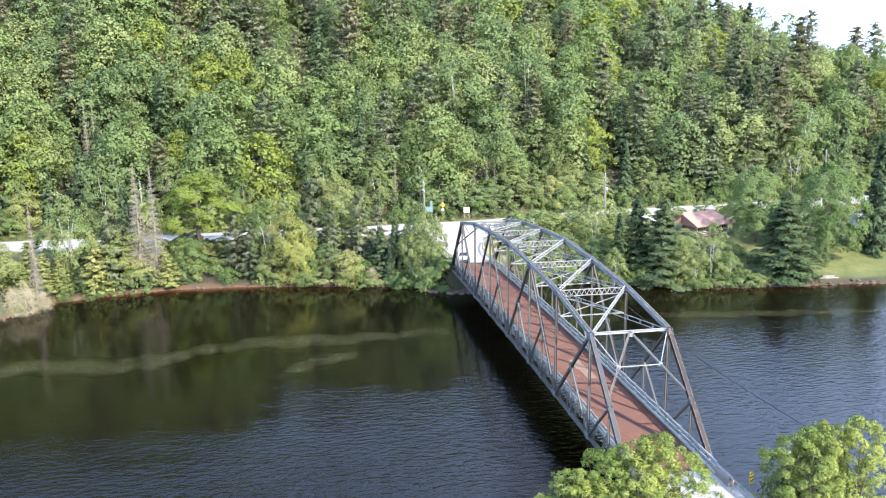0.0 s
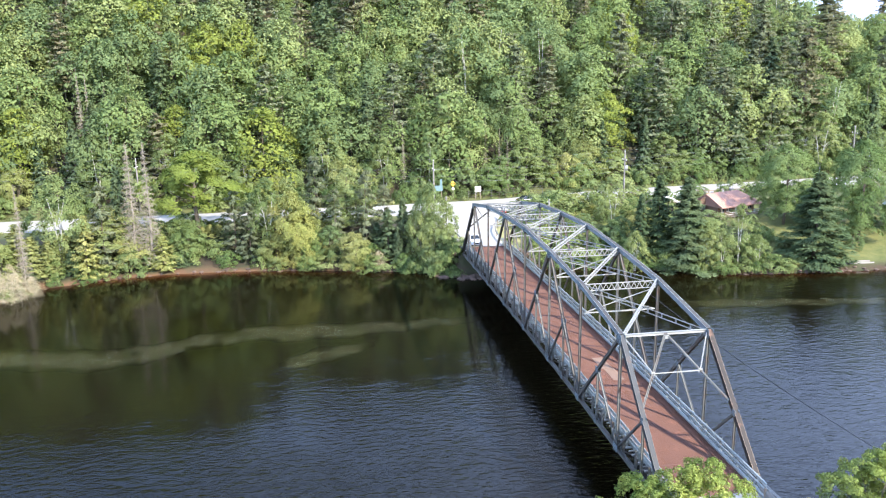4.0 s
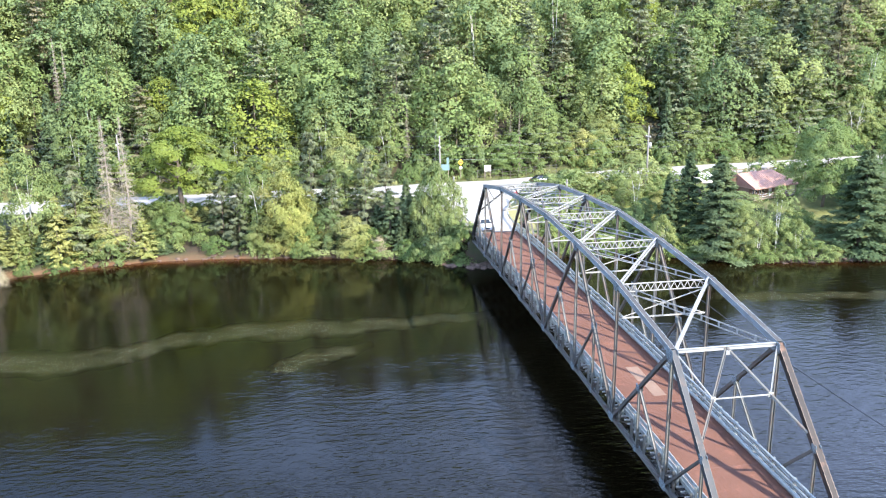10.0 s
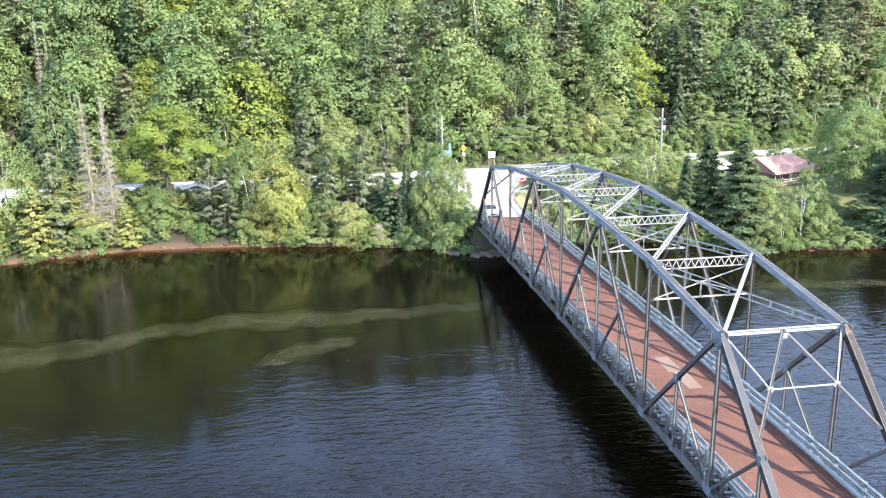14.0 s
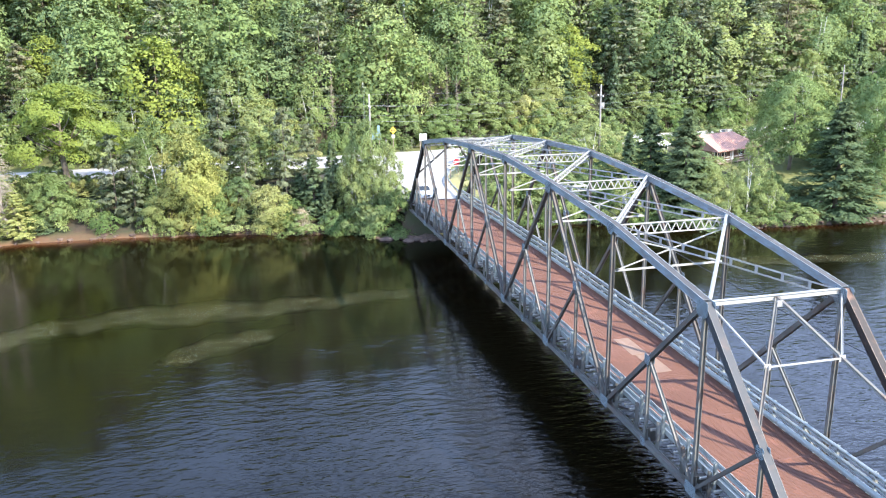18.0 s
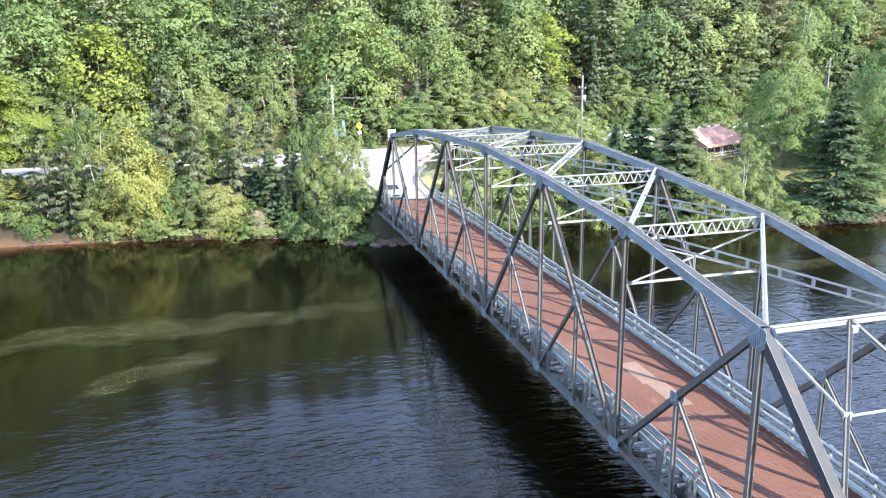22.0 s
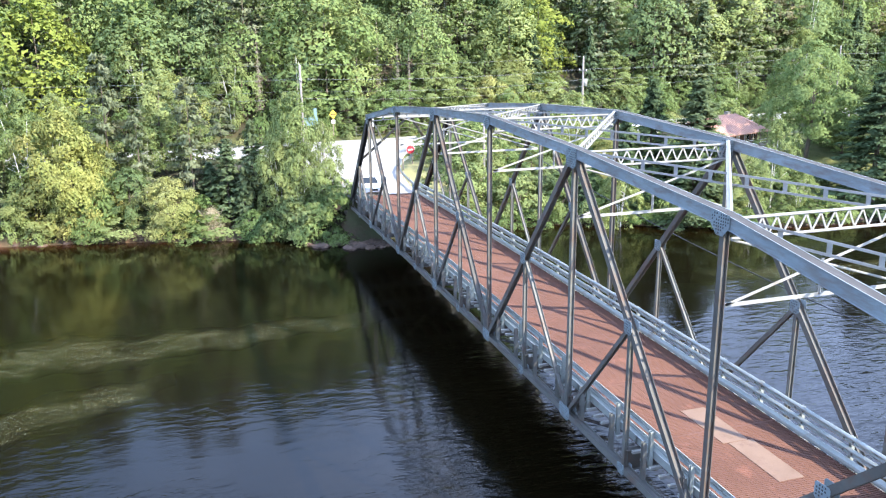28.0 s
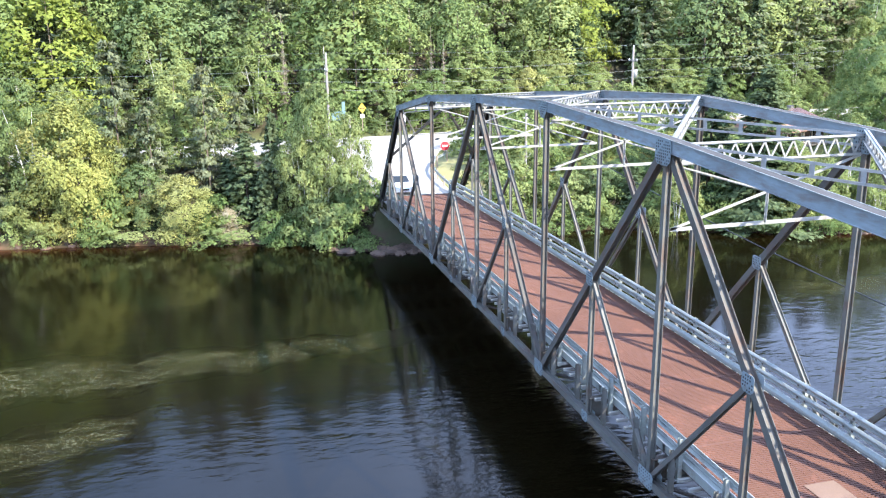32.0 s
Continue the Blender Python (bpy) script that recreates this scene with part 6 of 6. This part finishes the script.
# the yard and the bank beyond the bridge
for kind, x, y, h, w in (
        ("shrub", 8.5, 78.5, 3.6, 5.0), ("birch", 11.8, 80.3, 8.0, 6.0), ("maple_b", 16.0, 80.5, 7.5, 6.5), ("shrub", 14.0, 77.0, 3.2, 4.6), ("maple_b", 19.5, 78.2, 7.5, 6.5), ("maple", 22.5, 80.5, 8.5, 6.5), ("shrub_b", 18.5, 76.2, 3.4, 4.5),
        ("shrub", 11.0, 86.0, 4.5, 5.5), ("shrub", 15.0, 90.0, 4.0, 6.0), ("willow", 20.0, 92.0, 5.5, 7.0), ("shrub", 24.5, 95.0, 4.5, 6.0), ("shrub", 10.5, 94.5, 2.5, 4.0), ("shrub", 17.0, 97.0, 3.0, 5.0), ("shrub", 31.0, 97.0, 4.0, 5.5),
        ("blue_spruce", 28.2, 75.0, 13.2, 7.2), ("maple", 22.6, 74.2, 8.5, 6.0), ("blue_spruce", 31.0, 70.9, 12.6, 7.0), ("spruce", 25.0, 74.6, 10.0, 5.4), ("maple_b", 22.5, 76.0, 7.5, 6.5), ("birch_clump", 23.0, 71.6, 5.5, 5.5), ("shrub", 37.5, 75.0, 2.8, 5.0), ("shrub_b", 43.0, 73.5, 3.0, 5.0), ("maple", 33.0, 82.0, 4.6, 6.0), ("birch", 24.5, 86.0, 9.0, 7.0), ("willow", 29.5, 84.5, 5.2, 6.5), ("maple_b", 19.0, 84.5, 6.5, 6.5), ("shrub", 40.5, 82.0, 2.4, 5.0), ("birch_clump", 33.6, 68.6, 5.2, 5.6), ("maple_b", 28.8, 73.0, 6.5, 5.0), ("shrub_b", 27.8, 73.0, 4.0, 5.0), ("birch_clump", 33.4, 70.0, 6.4, 5.6),
        ("birch", 38.8, 68.8, 10.6, 6.4), ("maple_b", 39.4, 69.8, 8.4, 6.0), ("birch_clump", 35.6, 68.2, 5.2, 6.0), ("birch_clump", 41.6, 68.2, 4.2, 4.8), ("shrub_b", 43.4, 68.6, 2.2, 3.4), ("broad_maple", 54.0, 82.0, 14.6, 11.4), ("maple_b", 22.0, 77.5, 9.0, 6.4), ("maple_b", 18.6, 80.0, 8.6, 6.0), ("spruce_b", 20.6, 75.4, 8.0, 4.4), ("maple_b", 24.5, 82.0, 7.6, 6.6), ("maple_b", 34.6, 79.5, 5.0, 5.6), ("maple", 28.5, 90.0, 5.0, 6.0), ("shrub_b", 36.5, 84.0, 3.2, 5.0), ("maple_b", 13.0, 84.0, 6.4, 6.4), ("shrub_b", 37.0, 78.0, 3.4, 5.0), ("blue_spruce", 51.4, 68.6, 12.8, 8.4), ("broad_maple", 62.6, 74.0, 15.8, 11.4), ("maple", 59.5, 82.0, 15.0, 10.0), ("maple_b", 68.0, 79.0, 16.0, 10.0),
        ("spruce", 73.0, 75.0, 19.0, 7.6), ("spruce_b", 76.5, 80.0, 19.0, 7.0), ("spruce", 84.0, 77.0, 17.0, 7.5), ("maple", 88.0, 84.0, 13.0, 10.0), ("birch", 78.0, 92.0, 15.0, 10.0), ("maple", 68.0, 93.0, 13.0, 10.0), ("maple_b", 58.5, 94.0, 11.0, 9.0),
        ("shrub", 52.0, 96.0, 4.0, 5.0), ("shrub", 36.0, 92.0, 3.5, 5.0), ("maple", 96.0, 90.0, 14.0, 10.0), ("spruce", 103.0, 84.0, 16.0, 7.0), ("birch", 110.0, 92.0, 15.0, 10.0), ("shrub_b", 47.5, 76.8, 2.6, 3.6),
        ("maple", 120.0, 96.0, 14.0, 10.0), ("spruce", 118.0, 82.0, 15.0, 7.0), ("maple_b", 128.0, 88.0, 13.0, 10.0)):
    stand(kind, x, y, h, w, turn=(x * 5.1) % 6.28)
for x, y, h, w in ((-56.5, 97.2, 1.5, 3.4), (-53.2, 97.4, 1.7, 3.6), (-50.0, 97.0, 1.4, 3.6), (-42.0, 96.6, 1.5, 3.6), (-38.0, 96.8, 1.8, 3.8), (-34.5, 96.8, 1.6, 3.4)):
    stand("shrub_b", x, y, h, w, turn=(x * 2.1) % 6.28)
# thicket between the bridge and the house, and the growth along the road's near verge
rs = np.random.RandomState(31)
for i in range(26):
    x, y = rs.uniform(9, 38), rs.uniform(76, 96)
    h = rs.uniform(2.0, 4.6)
    if y > 79 and x > 35:
        h *= 0.6
    stand(["shrub_b", "maple_b", "shrub_b", "maple", "maple_b"][rs.randint(0, 5)], x, y, h, h * rs.uniform(0.9, 1.3), rs.uniform(0, 6.28))
for i in range(30):
    x = 11 + i * 2.3 + rs.uniform(-0.8, 0.8)
    h = rs.uniform(0.9, 2.2)
    stand(["shrub", "shrub_b", "weeds"][rs.randint(0, 3)], x, float(along(ROAD_LINE, x)) - rs.uniform(5.6, 7.6), h, h * rs.uniform(1.3, 2.0), rs.uniform(0, 6.28))
for x, y, h, w in ((60.5, 86.0, 13.0, 9.0), (57.0, 72.5, 3.0, 4.0), (47.5, 79.5, 2.2, 3.6), (49.5, 74.0, 5.5, 5.0), (60.4, 72.0, 9.0, 6.4)):
    stand("maple_b", x, y, h, w, turn=x)
for x, y, h, w in ((4.9, 80.5, 0.7, 1.6), (5.6, 83.0, 0.8, 1.8), (6.4, 86.2, 0.9, 1.8), (7.4, 88.4, 0.9, 2.0), (8.8, 90.2, 1.0, 2.2), (5.0, 78.3, 0.7, 1.6)):
    stand("weeds", x, y, h, w, turn=x * 3)
# bushes at the camera's own bank
for kind, x, y, h, w in (("sapling", -5.4, -6.5, 7.6, 7.0), ("sapling", -4.0, -6.2, 7.8, 4.6), ("sapling", -7.4, -5.8, 7.6, 5.6), ("sapling", -9.6, -6.0, 6.6, 5.6), ("sapling", 6.6, -6.5, 7.5, 5.2), ("sapling", 10.0, -6.6, 8.2, 5.2), ("sapling", 8.2, -5.4, 8.0, 4.4), ("shrub", 7.4, -3.8, 4.0, 4.0), ("shrub_b", 13.5, -1.0, 3.4, 4.4), ("shrub_b", -9.5, -4.0, 3.2, 4.2)):
    stand(kind, x, y, h, w, turn=(x * 3.7) % 6.28)
# low growth along the shore and the road
rs = np.random.RandomState(5)
for i in range(84):
    x = -82 + i * 2.05 + rs.uniform(-0.7, 0.7)
    if -5.5 < x < 7 or x > 46 or -55 < x < -36 or (x < -8 and i % 2):
        continue
    d = rs.uniform(0.0, 1.1)
    stand(["shrub", "shrub_b", "shrub_b"][rs.randint(0, 3)], x, float(along(SHORE, x)) + d, rs.uniform(1.2, 2.4), rs.uniform(2.6, 4.2), rs.uniform(0, 6.28))
for i in range(70):
    x = -95 + i * 2.9 + rs.uniform(-1, 1)
    if x > 105:
        break
    stand("weeds", x, float(along(ROAD_LINE, x)) + rs.uniform(5.6, 8.0), rs.uniform(0.9, 1.9), rs.uniform(2.2, 4.0), rs.uniform(0, 6.28))
    if x < -9 and i % 2 == 0:
        stand("weeds", x, float(along(ROAD_LINE, x)) - rs.uniform(5.4, 7.5), rs.uniform(0.8, 1.5), rs.uniform(2.2, 3.6), rs.uniform(0, 6.28))
for i in range(40):
    x = -84 + i * 1.95 + rs.uniform(-0.8, 0.8)
    if x > -47:
        break
    kind = ["aspen", "birch", "willow", "spruce_b", "maple_b", "maple", "birch_clump", "larch"][rs.randint(0, 8)]
    h = rs.uniform(6.5, 11.0)
    if -82 < x < -65 or -57 < x < -33:
        h *= 0.58
    if abs(x + 46.5) < 5.5:
        h *= 0.45
    stand(kind, x, float(along(SHORE, x)) + rs.uniform(1.8, 8.0), h, h * rs.uniform(0.5, 0.8) * (1.5 if kind in ("willow", "birch_clump") else 1.0), rs.uniform(0, 6.28))
# low growth that covers the bank below the road
for i in range(60):
    x = rs.uniform(-66, -41)
    y = float(along(SHORE, x)) + rs.uniform(2.0, 11.5)
    h = rs.uniform(1.6, 3.4)
    stand(["shrub", "shrub_b", "shrub_b", "larch", "spruce_b"][rs.randint(0, 5)], x, y, h, h * rs.uniform(0.8, 1.4), rs.uniform(0, 6.28))
for i in range(16):
    x = -80 + i * 1.15 + rs.uniform(-0.5, 0.5)
    h = rs.uniform(5.4, 7.4)
    stand(["larch", "willow", "birch", "spruce_b"][rs.randint(0, 4)], x, float(along(SHORE, x)) + rs.uniform(1.5, 6.0), h, h * rs.uniform(0.45, 0.7), rs.uniform(0, 6.28))
# undergrowth along the edge of the wood
for i in range(74):
    x = -112 + i * 3.1 + rs.uniform(-1.2, 1.2)
    h = rs.uniform(2.4, 5.2)
    stand(["shrub_b", "shrub", "maple_b", "shrub_b"][rs.randint(0, 4)], x, float(along(ROAD_LINE, x)) + rs.uniform(7.6, 10.5), h, h * rs.uniform(0.95, 1.4), rs.uniform(0, 6.28))
# first row of the wood behind the road
for i in range(58):
    x = -112 + i * 4.6 + rs.uniform(-1.4, 1.4)
    y = float(along(ROAD_LINE, x)) + rs.uniform(8.5, 12.5)
    kind = ["maple", "maple_b", "maple", "birch", "aspen", "spruce", "birch", "willow", "maple"][rs.randint(0, 9)]
    h = {"spruce": 13, "willow": 10}.get(kind, 12.5) * rs.uniform(0.75, 1.25)
    stand(kind, x, y, h, h * rs.uniform(0.55, 0.75) * (0.75 if kind == "spruce" else 1), rs.uniform(0, 6.28))


# ---------------------------------------------------------------- the wood on the hillside
def build_forest():
    keys = ["maple", "oak", "birch", "aspen", "spruce", "blue", "pine", "rusty", "young"]
    rs = np.random.RandomState(77)
    stock = []
    for n, size in ((3100, 0.33), (2050, 0.39)):
        for j in range(6):
            stock.append(("broad", 13.0, crown_boughs(rs, 13.0, 4.2, n, size, 0.04, rs.randint(46, 66), rs.uniform(0.32, 0.38), 0.7, rs.uniform(0.34, 0.5), rs.uniform(0.12, 0.24))))
        for j in range(3):
            stock.append(("spire", 13.0, crown_spruce(rs, 13.0, 2.7, int(n * 0.7), size * 1.1, 0.08, 3, 0.25)))
        for j in range(4):
            stock.append(("pine", 17.0, crown_spruce(rs, 17.0, 4.0, int(n * 0.8), size * 1.1, 0.12, 3, 0.5, 0.6, -0.12, 1.1, 0.6)))
    V, N, M, stems, pale = [], [], [], Shape(), Shape()
    for gy in np.arange(0, 106, 6.0):
        for gx in np.arange(-124, 172, 6.3):
            x, up = gx + rs.uniform(-2.6, 2.6), gy + rs.uniform(-2.4, 2.4)
            y = float(along(ROAD_LINE, x)) + 13.5 + up
            if rs.uniform() < 0.04:
                continue
            patch = noise.noise(Vector((x * 0.02, y * 0.02, 3.1))) + 0.35 * noise.noise(Vector((x * 0.07, y * 0.07, 7.7)))
            high = up / 108 + 0.25 * (x > 60)
            u = rs.uniform()
            conif = 0.08 + 0.42 * max(0, patch) + 0.26 * high
            if u < conif * 0.3:
                which, key = rs.randint(6, 9), 5 if rs.uniform() < 0.2 else 4
            elif u < conif:
                which, key = rs.randint(9, 13), 7 if rs.uniform() < 0.34 else 6
            else:
                which, key = rs.randint(0, 6), [0, 0, 0, 0, 3, 3, 3, 3, 2, 2, 1][rs.randint(0, 11)]
            form, H0, (crown, soft) = stock[which + (13 if up > 33 else 0)]
            h = {"broad": 13.5, "spire": 14.5, "pine": 16.5}[form] * rs.uniform(0.70, 1.40)
            k, wide = h / H0, h / H0 * rs.uniform(0.85, 1.25)
            a = rs.uniform(0, 6.28)
            c, s = math.cos(a) * wide, math.sin(a) * wide
            z = float(terrain(x, y)) - 0.3
            q = np.empty_like(crown)
            q[:, 0] = crown[:, 0] * c - crown[:, 1] * s + x
            q[:, 1] = crown[:, 0] * s + crown[:, 1] * c + y
            q[:, 2] = crown[:, 2] * k + z
            V.append(q)
            g = soft.copy()
            g[:, 0], g[:, 1] = soft[:, 0] * math.cos(a) - soft[:, 1] * math.sin(a), soft[:, 0] * math.sin(a) + soft[:, 1] * math.cos(a)
            N.append(g)
            M.append(np.full(len(q) // 3, key))
            if form == "broad" and key in (2, 3) and up < 60 and rs.uniform() < 0.15:
                for j in range(rs.randint(1, 3)):
                    f, b = rs.uniform(-1, 1), rs.uniform(0.55, 0.95)
                    pale.tube([(x + f * 0.5, y - 0.5, z - 0.4), (x + f * 1.3, y - b * 2.6, z + h * 0.45), (x + f * 2.4, y - b * 3.0, z + h * rs.uniform(0.7, 0.95))], [0.13, 0.08, 0.03], 4)
            if up < 30 or form == "pine":
                stems.tube([(x, y, z - 0.5), (x, y, z + h * 0.85)], [0.16, 0.04], 4)
    V, M = np.concatenate(V), np.concatenate(M)
    me = quick_mesh("forest_crowns", V, np.arange(len(V)), 3, [LEAF[k] for k in keys], M, normals=np.concatenate(N))
    wood = thing("forest", "dense mixed wood of broadleaf trees, spruces and pines covering the hillside", "forest", kind="stuff")
    part("crowns", me, None, wood)
    part("trunks", stems, BARK, wood)
    part("pale_trunks", pale, BARK_WHITE, wood, "pale birch and aspen stems showing through the leaves")
    # tall pines with browning tips, standing out of the canopy
    for i, (x, y, h) in enumerate(((-45.6, 155.0, 18.5), (-54.5, 160.0, 20.1), (-38.1, 158.5, 21.7), (-60.7, 167.5, 18.9), (-14.5, 155.5, 20.5), (-3.9, 160.5, 22.1), (11.1, 161.5, 19.3), (-22.1, 173.0, 20.9), (65.4, 155.5, 22.5), (83.6, 145.0, 19.7), (88.5, 133.5, 21.3), (85.6, 170.5, 18.5), (45.5, 140.0, 20.1), (106.6, 154.5, 21.7), (118.0, 145.5, 18.9), (36.5, 170.0, 20.5))):
        stand("rusty_pine" if i % 3 == 1 else "pine", x, y, h, h * 0.48, x)
    # pines that rise above the ridge
    for x, y, h in ((101.0, 190.0, 17.0), (104.5, 193.0, 14.0), (92.0, 196.0, 15.0)):
        stand("pine", x, y, h, h * 0.5, x)
    # bleached snags that stand out of the canopy
    for x, y, h in ((-68, 122, 17), (-70, 124, 16), (-26, 137, 13), (-48, 119, 15), (12, 118, 12), (9.5, 120, 13), (63, 140, 14), (-8, 116, 14), (13.2, 116, 12)):
        stand("dead_spruce", x, y, h, h * 0.2, x, "bleached dead trunk standing in the wood")


build_forest()

# ---------------------------------------------------------------- stones along the shore
def stone_mesh(seed):
    bm = bmesh.new()
    bmesh.ops.create_icosphere(bm, subdivisions=1, radius=1)
    r = random.Random(seed)
    for v in bm.verts:
        v.co = v.co * r.uniform(0.75, 1.15)
        v.co.z *= 0.7
    me = bpy.data.meshes.new("stone")
    bm.to_mesh(me)
    bm.free()
    me.materials.append(ROCK)
    return me


STONES = [stone_mesh(i) for i in range(5)]
rs = np.random.RandomState(9)
slope = [(rs.uniform(-6.8, -3.6), rs.uniform(73.6, 74.7)) for i in range(34)] + [(rs.uniform(-8.0, -3.2), rs.uniform(73.2, 75.4)) for i in range(46)] + [(rs.uniform(4.2, 8.5), rs.uniform(73.8, 75.2)) for i in range(24)] + [(rs.uniform(-4.6, -0.5), rs.uniform(71.6, 73.9)) for i in range(46)]
spots = slope + [(x, float(along(SHORE, x)) + rs.uniform(-0.3, 0.7)) for x in np.concatenate([rs.uniform(44, 78, 90), rs.uniform(27, 44, 30), rs.uniform(-3.4, 7, 40), rs.uniform(-60, -6, 60)])]
for x, y in spots:
    s = rs.uniform(0.16, 0.5) if y > 77 or abs(x) > 9 else rs.uniform(0.2, 0.7)
    ob = new("stone", STONES[rs.randint(0, 5)])
    ob.matrix_basis = Matrix.Translation((x, y, max(float(terrain(x, y)), WATER_Z - 0.1) + s * 0.15)) @ Matrix.Rotation(rs.uniform(0, 6), 4, 'Z') @ Matrix.Diagonal((s * rs.uniform(0.8, 1.5), s, s * 0.8, 1))
    tagged(ob, "brown-grey rounded stone at the water's edge", "stone", "stones along the shore")
